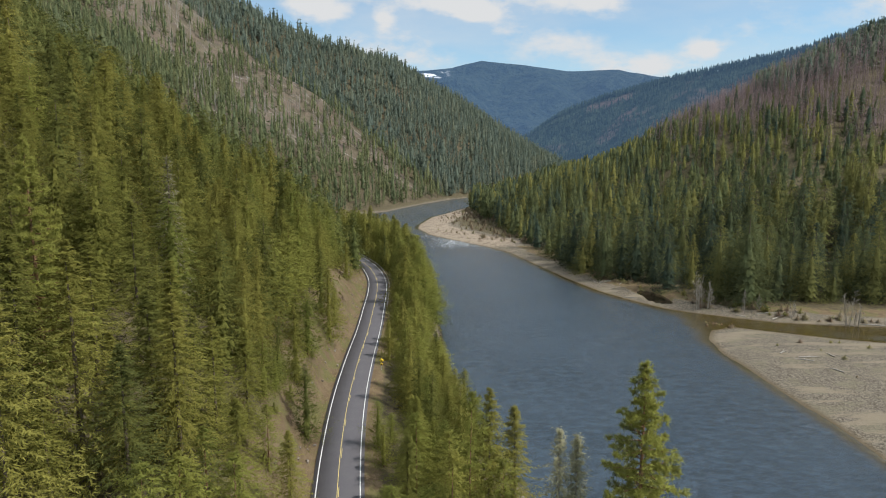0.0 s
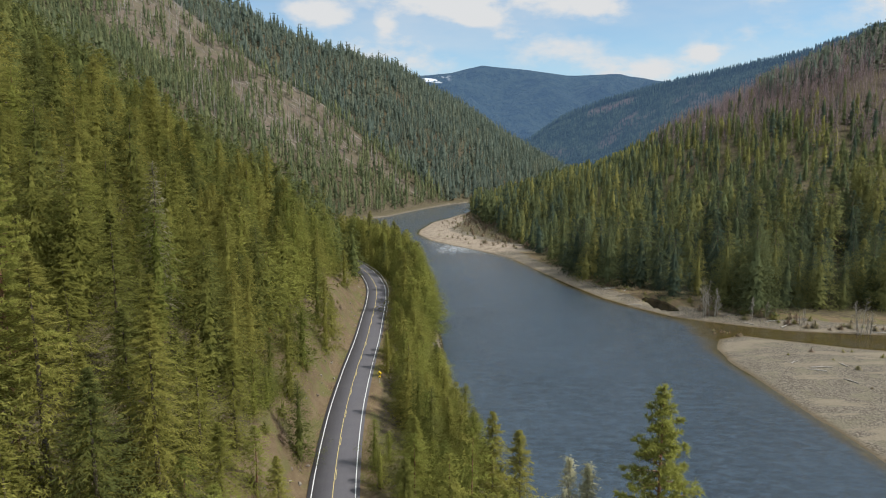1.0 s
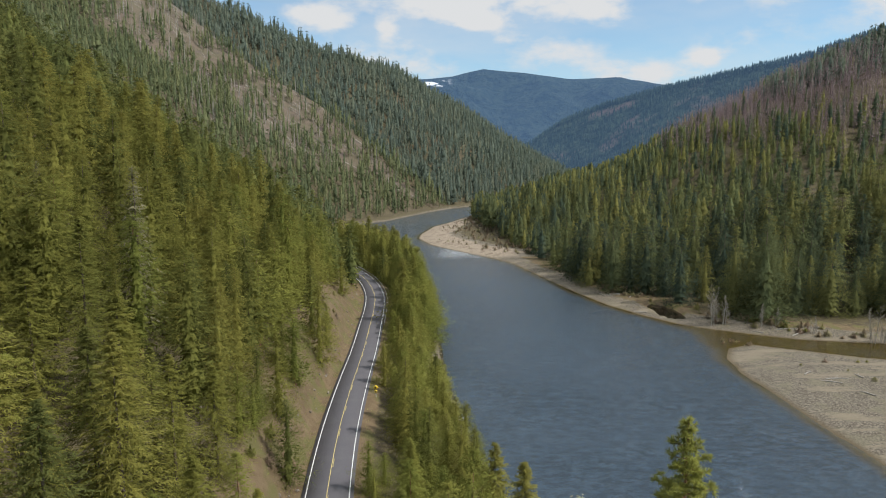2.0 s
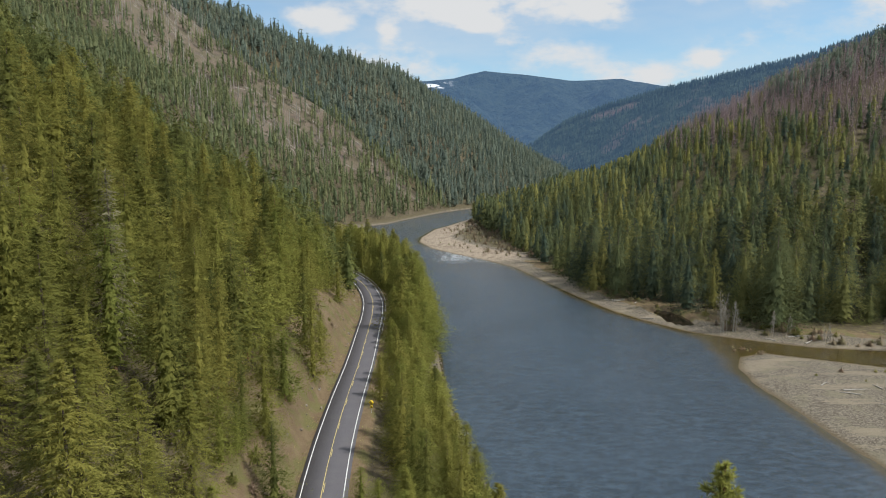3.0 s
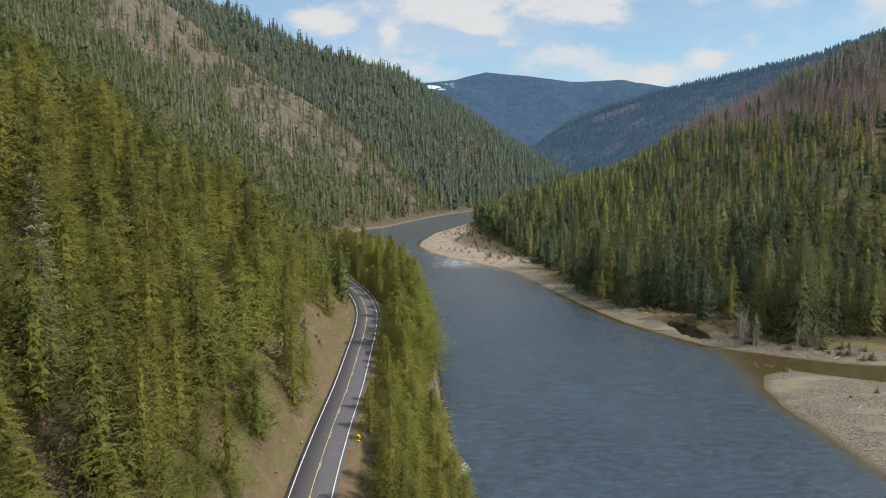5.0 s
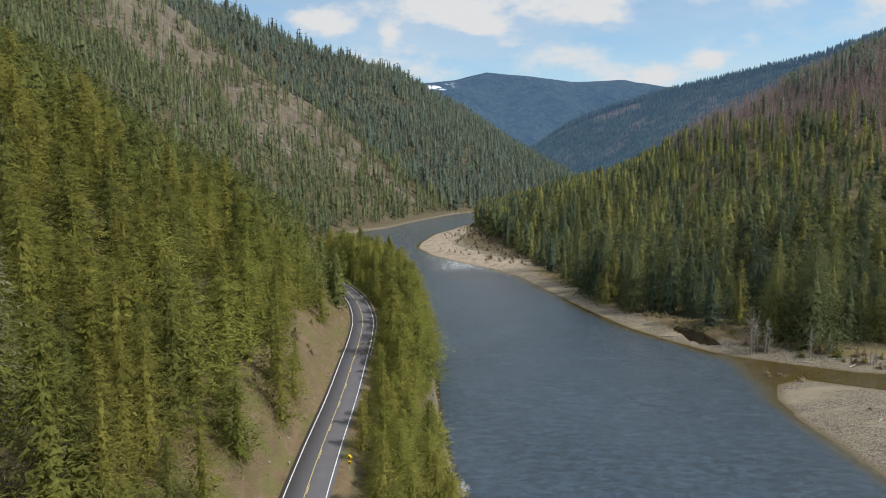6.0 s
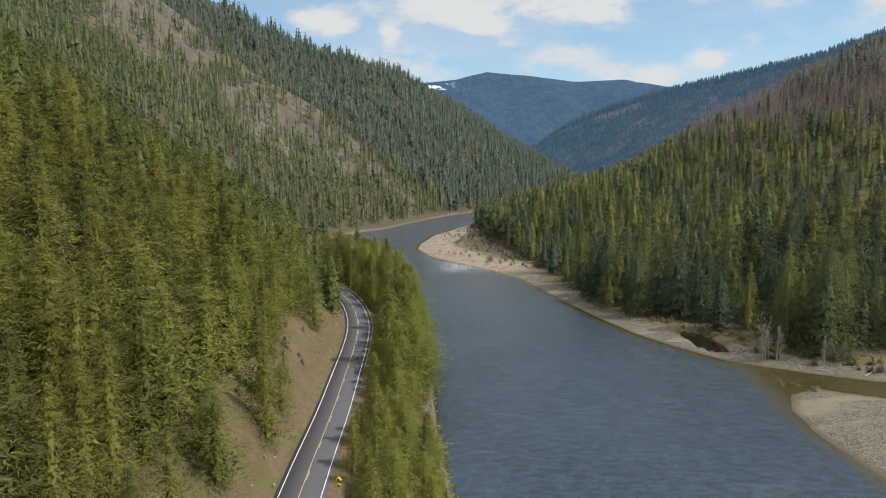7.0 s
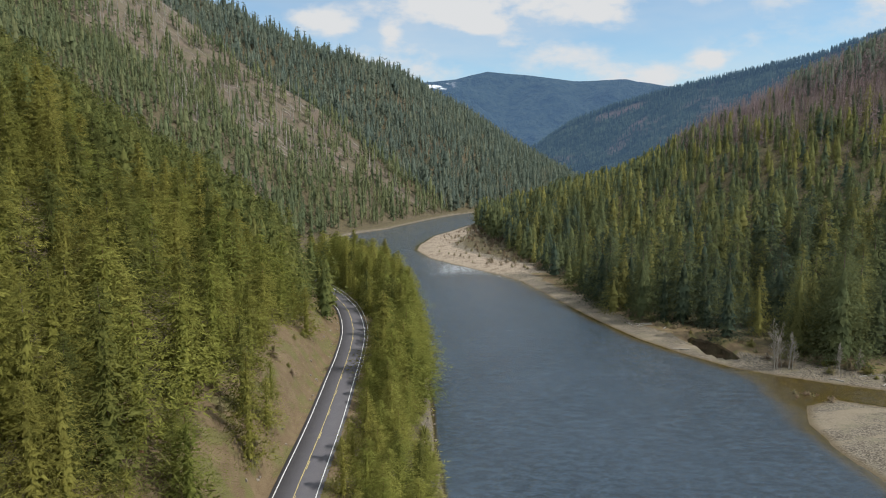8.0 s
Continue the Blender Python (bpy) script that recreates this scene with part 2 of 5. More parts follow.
    # far mountains: forest, with the haze of the air painted on as blue emission
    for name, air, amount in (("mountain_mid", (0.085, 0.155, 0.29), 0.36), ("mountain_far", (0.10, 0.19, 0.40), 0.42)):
        g = material(name)
        n, big = g.noise(g.at, 0.018, 6.0, 0.7), g.noise(g.at, 0.003, 4.0)
        col = g.mix(g.step(n, 0.38, 0.62), (0.016, 0.030, 0.025), (0.050, 0.070, 0.046))
        brown = g.step(g.math("ADD", big, g.math("MULTIPLY", n, 0.3)), 0.68, 0.8, 0, 0.8)
        if name == "mountain_mid":
            col = g.mix(g.math("MAXIMUM", brown, g.add("Attribute", name="bare").outputs["Fac"]), col, (0.125, 0.088, 0.076))
        else:
            col = g.mix(0.5, col, (0.03, 0.05, 0.05))
            up = g.add("SeparateXYZ", {0: g.at}).outputs[2]
            snow = g.math("MULTIPLY", g.step(g.noise(g.at, 0.0095, 5.0), 0.52, 0.57), g.math("MULTIPLY", g.step(up, 500, 545), g.step(g.add("SeparateXYZ", {0: g.at}).outputs[0], 60, -40)))
            col = g.mix(snow, col, (0.85, 0.87, 0.9))
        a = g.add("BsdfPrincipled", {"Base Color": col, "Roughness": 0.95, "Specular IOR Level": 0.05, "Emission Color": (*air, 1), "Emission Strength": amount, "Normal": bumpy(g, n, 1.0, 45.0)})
        g.out(a.outputs[0])
    # these trees carry the mountain's painted haze, the same blue emission
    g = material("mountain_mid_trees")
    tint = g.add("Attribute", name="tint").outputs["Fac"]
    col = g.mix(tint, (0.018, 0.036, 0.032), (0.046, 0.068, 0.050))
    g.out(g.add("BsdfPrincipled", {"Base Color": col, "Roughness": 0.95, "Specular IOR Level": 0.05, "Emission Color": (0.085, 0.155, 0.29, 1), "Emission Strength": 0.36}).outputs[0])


make_materials()

# ================= the lie of the land =================
def vnoise(x, y, seed=0):
    """Smooth noise in the plane, about -1 to 1."""
    xi, yi = np.floor(x).astype(np.int64), np.floor(y).astype(np.int64)
    fx, fy = x - xi, y - yi
    fx, fy = fx * fx * (3 - 2 * fx), fy * fy * (3 - 2 * fy)

    def h(a, b):
        n = (a * 374761393 + b * 668265263 + seed * 974711) & 0x7FFFFFFF
        n = ((n ^ (n >> 13)) * 1274126177) & 0x7FFFFFFF
        return ((n ^ (n >> 16)) & 0xFFFF) / 32767.5 - 1
    return (h(xi, yi) * (1 - fx) + h(xi + 1, yi) * fx) * (1 - fy) + (h(xi, yi + 1) * (1 - fx) + h(xi + 1, yi + 1) * fx) * fy


def fbm(x, y, size, octaves=4, seed=0):
    return sum(vnoise(x * 2 ** k / size, y * 2 ** k / size, seed + k) / 2 ** k for k in range(octaves)) / 1.6


def away(x, y, pts):
    """Distance from a line of points."""
    best = np.full(np.shape(x), 1e9)
    for (ax, ay), (bx, by) in zip(pts, pts[1:]):
        t = np.clip(((x - ax) * (bx - ax) + (y - ay) * (by - ay)) / ((bx - ax) ** 2 + (by - ay) ** 2), 0, 1)
        best = np.minimum(best, (x - ax - t * (bx - ax)) ** 2 + (y - ay - t * (by - ay)) ** 2)
    return np.sqrt(best)


def smooth(a, b, v):
    t = np.clip((v - a) / (b - a), 0, 1)
    return t * t * (3 - 2 * t)


def softmin(a, b, k):
    h = np.clip(0.5 + 0.5 * (b - a) / k, 0, 1)
    return b * (1 - h) + a * h - k * h * (1 - h)


def across(line, y):
    """The x of a line at y."""
    return np.interp(y, [p[1] for p in line], [p[0] for p in line])


ROAD_Z = 11.5
ROAD = [(4, -120), (-3, -20), (-9, 40), (-14.6, 80), (-17.1, 96.4), (-19.5, 117), (-21.4, 140), (-22.6, 166), (-23.4, 195), (-24.9, 225),
        (-26.0, 246), (-28.0, 268), (-30.9, 285), (-35.5, 304), (-41, 320), (-50, 341), (-66, 370), (-88, 408), (-105, 450), (-118, 520)]
BASE = ROAD[:17] + [(-86, 408), (-102, 460), (-112, 540), (-112, 610), (-105, 660), (-80, 715), (-60, 767), (-34, 830), (12, 920), (70, 1010), (190, 1200), (330, 1600), (470, 2500), (600, 5200)]
SHORE_L = [(80, -200), (55, 0), (42, 45), (31, 80), (18, 110), (9.5, 140), (4.2, 170), (0, 205), (-1.2, 225), (-2.8, 248), (-7, 300), (-14, 350), (-25, 400), (-44, 450),
           (-66, 500), (-86, 550), (-98, 600), (-101, 632), (-87, 681), (-63, 715), (-45, 767), (-21, 828), (7, 889), (27, 918), (85, 1010), (205, 1200), (345, 1600), (490, 2500), (620, 5200)]
SHORE_R = [(900, 150), (500, 190), (260, 224), (171, 238), (151, 240.6), (133, 244.7), (118, 252.5), (106, 259.8), (96.2, 267), (86, 282), (75.5, 302.5), (65.4, 335), (54, 381), (44, 423), (27, 454), (7, 484), (-11, 514), (-22.5, 556),
           (-22, 586), (-11, 655), (6, 699), (19, 742), (60, 830), (110, 930), (160, 1000), (280, 1190), (420, 1590), (560, 2490), (700, 5200)]
BAR = [(104, -200), (97, 60), (96.6, 131), (96.7, 150), (95.2, 170), (94.5, 190), (93.6, 207), (95.5, 223), (101, 234), (111.8, 239), (128.4, 230.5), (142.3, 223.5), (157, 218.4), (260, 203), (500, 180)]
CREST_R = [(-30, 4), (40, 10), (90, 24), (169, 50), (228, 84), (300, 112), (420, 150), (560, 190), (1000, 290), (2500, 420)]


def land(x, y):
    """Height of the ground, and how much of it is gravel, dry bank and forest floor."""
    x, y = np.asarray(x, float), np.asarray(y, float)
    xb, xl, xr = across(BASE, y), across(SHORE_L, y), across(SHORE_R, y)
    db, dl, dr, dg = away(x, y, BASE), away(x, y, SHORE_L), away(x, y, SHORE_R), away(x, y, BAR)
    rough = fbm(x, y, 3.0, 2, 11)
    # the western side: shore, embankment, road bench, cut bank, mountain
    zb = np.interp(y, [380, 560], [ROAD_Z, 3.0])
    t = np.clip(dl / np.maximum(dl + db - 5.6, 0.5), 0, 1)
    embank = -0.1 + (zb + 0.0) * t ** 0.85 + 0.35 * rough * np.sin(np.pi * t)
    d = np.maximum(0, db - 4.6)
    steep = 0.70 + 0.05 * fbm(x, y, 60, 2, 3)
    steep = np.where(y > 560, 0.64, steep)
    hill = zb - 0.5 * smooth(0, 0.8, d) * (1 - smooth(1.2, 2.6, d)) + steep * np.maximum(0, d - 1.4) + 0.9 * smooth(2, 9, d) * (y < 420) + np.interp(y, [80, 110, 205, 250, 330], [2.0, 4.2, 4.2, 2.0, 1.0]) * smooth(1, 7.5, d) * (y < 420)
    hill = hill + np.minimum(d / 40, 1) * (5.0 * fbm(x, y, 55, 3, 5)) + np.minimum(d / 200, 1) * 22 * fbm(x, y, 170, 2, 8) + smooth(1, 4, d) * 0.5 * rough
    s = (x + 100) * 0.415 + (y - 640) * 0.91
    hill = hill + np.where(y > 480, np.minimum(d / 120, 1) * (10 * np.exp(-((s - 262) / 45) ** 2) - 12 * smooth(280, 360, s)), 0)
    cap = np.interp(s, [-300, 150, 440, 644, 800, 963, 1264, 1600, 2200], [900, 600, 390, 283, 276, 284, 232, 125, 70])
    hill = softmin(hill, cap + 9 * fbm(x, y, 70, 2, 21) - 0.25 * np.maximum(0, (hill - cap)), 25)
    west = np.where(x < xb, np.where(db < 4.6, zb, hill), np.where(db < 5.6, zb, embank))
    # the eastern side: gravel shore, flat with forest, mountain
    shelf = np.minimum(0.14 * dr, 1.0 + 0.05 * dr)
    shelf = softmin(shelf, 4.0 + 0 * dr, 1.0) + 0.25 * rough * smooth(2, 8, dr)
    up = np.interp(y, [250, 400], [0.56, 0.53]) * np.maximum(0, dr - 66 + 16 * fbm(x, y, 90, 2, 31))
    east = shelf + np.maximum(0, softmin(up, np.interp(x, [p[0] for p in CREST_R], [p[1] for p in CREST_R]) + 0.12 * np.maximum(0, up - 90), 12)) * (1 + 0.10 * fbm(x, y, 120, 3, 33))
    # the bare gravel bar
    in_bar = (x > across([p for p in BAR if p[1] <= 234][:9], np.minimum(y, 234))) & (y < np.interp(x, [101, 111.8, 128.4, 142.3, 157, 260, 500], [234, 239, 230.5, 223.5, 218.4, 203, 180]))
    bar = np.minimum(0.09 * dg, 0.55 + 0.016 * dg) + 0.22 * fbm(x, y, 14, 3, 41) * smooth(2, 10, dg) + 0.10 * rough * smooth(1, 5, dg)
    # the river's bed
    edge = np.minimum(np.minimum(dl, dr), dg)
    bed = -np.minimum(np.where(dl < np.minimum(dr, dg), 0.45, np.where(y < 215, 0.17, 0.13)) * edge, 2.4) - 0.05
    shoal = np.exp(-((x - 105) / 11) ** 2 - ((y - 243) / 6.5) ** 2)
    bed = bed * (1 - shoal) + (0.02 + 0.16 * rough) * shoal
    side = smooth(84, 102, x) * smooth(205, 232, y)
    bed = bed * (1 - side) + np.maximum(bed, -0.16) * side
    z = np.where(in_bar, bar, np.where(x > xr, east, np.where(x < xl, west, bed)))
    # a dark pool cut into the eastern shore
    pool = 1 - smooth(0.82, 1.06, np.hypot((x - 97.8 + 0.14 * (y - 288)) / 6.0, (y - 288.5) / 15.5) + 0.12 * rough)
    z = np.where(x > xr, z * (1 - pool) - 0.5 * pool, z)
    gravel = np.where(in_bar, 1.0, np.where(x > xr, 1 - smooth(8, 16, dr + 5 * fbm(x, y, 16, 3, 51)), np.where(x < xl, 1 - smooth(1.5, 4.0, dl), 1.0)))
    gravel = np.where((x > xr) & (y > 440) & (y < 760), np.maximum(gravel, 1 - smooth(26, 44, dr + 7 * fbm(x, y, 20, 3, 52))), gravel)
    wide = np.interp(y, [90, 116, 126, 138, 165, 185, 250, 330], [7, 8, 15, 16, 15, 8, 7, 6])
    dry = np.where(x < xb, (1 - smooth(wide, wide + 9, d + 6 * fbm(x, y, 18, 3, 61))) * (y < 420), 0) + np.where((x >= xb) & (x < xl) & (y < 430), 1 - smooth(5, 9, db), 0) + np.where((x > xr) & (y < 480), (0.55 + 0.4 * fbm(x, y, 9, 3, 63)) * (1 - smooth(20, 30, dr + 6 * fbm(x, y, 20, 3, 62))), 0)
    spur = 272 + 0.10 * (d - 150) + 18 * fbm(x, y, 60, 3, 71)
    bare = np.where((x < xb) & (y > 480), (1 - smooth(spur - 6, spur + 14, s)) * (0.32 + 0.68 * smooth(10, 130, s + 50 * fbm(x, y, 70, 3, 72))) * (0.35 + 0.65 * smooth(50, 190, d + 40 * fbm(x, y, 50, 3, 74))) + 0.35 * smooth(0.15, 0.5, fbm(x, y, 90, 3, 73)), 0)
    sand = np.where((x > xr) & (y > 415) & (y < 760), 1 - smooth(20, 40, dr + 8 * fbm(x, y, 18, 3, 52)), 0) * smooth(415, 470, y)
    return z, gravel, dry, bare, sand


SHEET = {}


def level(x, y):
    """Height of the ground sheet as it is meshed."""
    x, y, z = np.asarray(x, float), np.asarray(y, float), SHEET["z"]
    i, j = np.clip(np.searchsorted(GX, x) - 1, 0, len(GX) - 2), np.clip(np.searchsorted(GY, y) - 1, 0, len(GY) - 2)
    a, b = (x - GX[i]) / (GX[i + 1] - GX[i]), (y - GY[j]) / (GY[j + 1] - GY[j])
    return (z[j, i] * (1 - a) + z[j, i + 1] * a) * (1 - b) + (z[j + 1, i] * (1 - a) + z[j + 1, i + 1] * a) * b


def height(x, y):
    return float(level(x, y))


def open_to_valley(x, y, top):
    """Whether the tops of trees rise over the ground that lies between them and the valley's southern end."""
    best = np.full(np.shape(x), -1e9)
    for f in np.concatenate([np.linspace(0.12, 0.9, 20), [0.93, 0.96]]):
        best = np.maximum(best, (level(4 + (x - 4) * f, 50 + (y - 50) * f) + 4 - 69) / f)
    return top - 69 > best


def steps(stops):
    """Uneven grid lines: (from, spacing) pairs up to the last."""
    v = []
    for (a, h), (b, _) in zip(stops, stops[1:]):
        v += list(np.arange(a, b - 1e-6, h))
    return np.array(v + [stops[-1][0]])


def mesh_of(name, verts, faces, mat=None, smooth_faces=False):
    """A mesh from arrays; faces: (n, 4) or (n, 3)."""
    verts, faces = np.asarray(verts, np.float32), np.asarray(faces, np.int32)
    me = bpy.data.meshes.new(name)
    n, k = faces.shape
    me.vertices.add(len(verts))
    me.vertices.foreach_set("co", verts.ravel())
    me.loops.add(n * k)
    me.loops.foreach_set("vertex_index", faces.ravel())
    me.polygons.add(n)
    me.polygons.foreach_set("loop_start", np.arange(0, n * k, k, dtype=np.int32))
    if smooth_faces:
        me.polygons.foreach_set("use_smooth", np.ones(n, bool))
    me.update(calc_edges=True)
    if mat:
        me.materials.append(mat)
    return me


def grid_faces(nx, ny):
    i = (np.arange(ny - 1)[:, None] * nx + np.arange(nx - 1)[None, :]).ravel()
    return np.stack([i, i + 1, i + nx + 1, i + nx], 1)


def attribute(me, name, values):
    a = me.attributes.new(name, "FLOAT", "POINT")
    a.data.foreach_set("value", np.asarray(values, np.float32).ravel())


GX = steps([(-4200, 400), (-1400, 100), (-800, 30), (-400, 12), (-150, 4), (-60, 1.5), (8, 3), (84, 2), (170, 5), (300, 14), (600, 40), (1200, 200), (4200, 1)])
GY = steps([(-200, 20), (40, 3), (90, 2), (300, 3), (480, 6), (760, 11), (1100, 22), (2000, 80), (3000, 400), (5400, 1)])


def build_ground():
    x, y = np.meshgrid(GX, GY)
    x, y = x.ravel(), y.ravel()
    z, gravel, dry, bare, sand = land(x, y)
    near_road = away(x, y, ROAD)
    z = np.where((near_road < 5.0) & (y < 480), z - 0.12, z)
    SHEET["z"] = z.reshape(len(GY), len(GX))
    me = mesh_of("ground", np.stack([x, y, z], 1), grid_faces(len(GX), len(GY)), M["ground"], True)
    for k, v in (("gravel", gravel), ("dry", dry), ("bare", bare), ("sand", sand)):
        attribute(me, k, v)
    tagged(new("ground", me), "steep forested valley sides with brown soil and gravel shores", "ground", kind="structure")


def build_water():
    gx, gy = steps([(-260, 20), (-120, 6), (-20, 2.5), (20, 4), (180, 20), (700, 1)]), steps([(-200, 12), (60, 4), (160, 2.5), (185, 4), (320, 6), (700, 14), (1300, 1)])
    x, y = np.meshgrid(gx, gy)
    x, y = x.ravel(), y.ravel()
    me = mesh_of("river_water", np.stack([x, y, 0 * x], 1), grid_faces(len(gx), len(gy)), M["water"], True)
    attribute(me, "depth", -land(x, y)[0])
    near_bar = away(x, y, [(60, 384), (44, 423), (27, 454), (7, 484), (-11, 514)])
    riffle = 0.75 * np.exp(-(near_bar / 16) ** 2) + 0.8 * np.exp(-(np.hypot(x - 2, (y - 455) * 0.6) / 16) ** 2) + 0.45 * np.exp(-((y - 470) / 60) ** 2) + 2.8 * np.exp(-(np.hypot(x - 4.9, (y - 172.5) * 0.5) / 1.8) ** 2)
    attribute(me, "riffle", np.clip(riffle, 0, 2.6))
    tagged(new("river_water", me), "wide blue-grey river with small ripples", "water", kind="structure")


# ================= conifers =================
def kites(pos, axis, side, length, width, sag):
    """Leaf-shaped sprays as bent four-cornered faces. Arrays of places and directions."""
    n = len(pos)
    length, width, sag = (np.broadcast_to(v, n)[:, None] for v in (length, width, sag))
    up = np.array([0, 0, 1.0])
    a, b, c, d = pos, pos + axis * length * 0.5 + side * width * 0.5 - up * sag * 0.3, pos + axis * length - up * sag, pos + axis * length * 0.5 - side * width * 0.5 - up * sag * 0.3
    v = np.stack([a, b, c, d], 1).reshape(-1, 3)
    return v, np.arange(n * 4).reshape(-1, 4)


def darts(pos, axis, side, length, width, sag):
    """Tapering sprays of needles, three-cornered."""
    n = len(pos)
    length, width, sag = (np.broadcast_to(v, n)[:, None] for v in (length, width, sag))
    a, b, c = pos + side * width * 0.5, pos - side * width * 0.5, pos + axis * length - np.array([0, 0, 1.0]) * sag
    return np.stack([a, b, c], 1).reshape(-1, 3), np.arange(n * 3).reshape(-1, 3)


def unit(v):
    return v / np.maximum(np.linalg.norm(v, axis=1, keepdims=True), 1e-9)


def crown(rng, high, wide, base, whorls, arms, sprays, shape=0.85, size=1.0, droop=0.25, ragged=0.2, tuft=0.0, slim=0.34, fuzz=1.0):
    """The sprays of a conifer: whorls of arms, each a flat frond of side twigs that shorten towards its tip."""
    P, A, S, L, W, G, O = [], [], [], [], [], [], []
    lean = rng.uniform(0, 6.3)
    lobes = rng.uniform(0, 6.3, 3)
    for i in range(whorls):
        ring = 1 + rng.normal(0, ragged * 0.4)
        for j in range(arms):
            u = min(0.995, (i + rng.uniform(0, 1.0)) / whorls)
            z = high * (base + (1 - base) * u)
            r0 = wide * (1 - u) ** shape * min(1, 0.6 + u * 2.6) + 0.12
            az = lean + i * 2.4 + j * 6.283 / arms + rng.normal(0, 0.3)
            r = max(0.2, r0 * ring * (1 + rng.normal(0, ragged)) * (1 + 0.16 * math.sin(az + lobes[0]) * math.sin(5 * u + lobes[1])))
            rise = 0.5 * (u - 0.5) - droop * (1 - u) + rng.normal(0, 0.08)
            ca, sa = math.cos(az), math.sin(az)
            for k in range(sprays):
                f = (k + rng.uniform(0.2, 0.9)) / sprays
                f = tuft + (1 - tuft) * f
                if k == sprays - 1:
                    f, turn, ln = 0.86, rng.normal(0, 0.15), 0.26 * r + 0.25 * size
                else:
                    turn = (1 if k % 2 else -1) * rng.uniform(0.3, 1.1)
                    ln = (0.42 * r * (1.12 - f) + 0.30) * rng.uniform(0.75, 1.25)
                ln = min(ln, 1.2 * size) * (0.75 + 0.25 * size)
                p = np.array([ca * r * f, sa * r * f, z + rise * r * f - 0.10 * r * f * f]) + rng.normal(0, 0.13 * fuzz, 3)
                a = np.array([math.cos(az + turn), math.sin(az + turn), rise * math.cos(turn) - 0.10 + rng.normal(0, 0.12 + 0.22 * fuzz)])
                P.append(p), A.append(a)
                S.append(np.array([-a[1], a[0], rng.normal(0, 0.55)]))
                O.append(np.array([ca + 0.4 * math.cos(az + turn), sa + 0.4 * math.sin(az + turn), 1.15 + 0.4 * u + rng.normal(0, 0.15)]))
                L.append(ln), W.append(ln * slim * rng.uniform(0.8, 1.3) + 0.08 * size), G.append(ln * rng.uniform(0.0, 0.25))
    # the leader
    for k in range(5):
        P.append(np.array([0, 0, high * (0.975 - 0.012 * k)])), A.append(np.array([rng.normal(0, 0.2), rng.normal(0, 0.2), 1.0])), O.append(np.array([rng.normal(0, 0.5), rng.normal(0, 0.5), 1.0]))
        S.append(np.array([rng.normal(), rng.normal(), 0])), L.append(0.9), W.append(0.22), G.append(0.0)
    v, f = darts(np.array(P), unit(np.array(A)), unit(np.array(S)), np.array(L), np.array(W), np.array(G))
    return v, f, np.repeat(unit(np.array(O)), 3, axis=0)


def tiers_of(rng, high, wide, base, shape, tiers, points):
    """The dense inside of a conifer's crown: ragged skirts, one above the other; three-cornered faces."""
    v, f, o = [], [], []
    for i in range(tiers):
        u = i / tiers
        r = wide * (1 - u) ** shape * min(1, 0.6 + u * 2.6) + 0.012 * high
        z0, z1 = high * (base + (1 - base) * u), high * (base + (1 - base) * min(1, (i + 2.1) / tiers))
        top, turn = len(v), rng.uniform(0, 6.28)
        v.append((rng.normal(0, 0.02 * r), rng.normal(0, 0.02 * r), z1)), o.append((0, 0, 1.0))
        for k in range(points * 2):
            a = turn + 3.1416 * k / points
            q = r * (rng.uniform(0.82, 1.18) if k % 2 == 0 else rng.uniform(0.5, 0.72))
            v.append((q * math.cos(a), q * math.sin(a), z0 + (z1 - z0) * (rng.normal(0, 0.10) + (0.16 if k % 2 else 0)))), o.append((math.cos(a), math.sin(a), 0.85))
        f += [(top, top + 1 + k, top + 1 + (k + 1) % (points * 2)) for k in range(points * 2)]
    return np.array(v), np.array(f), unit(np.array(o))


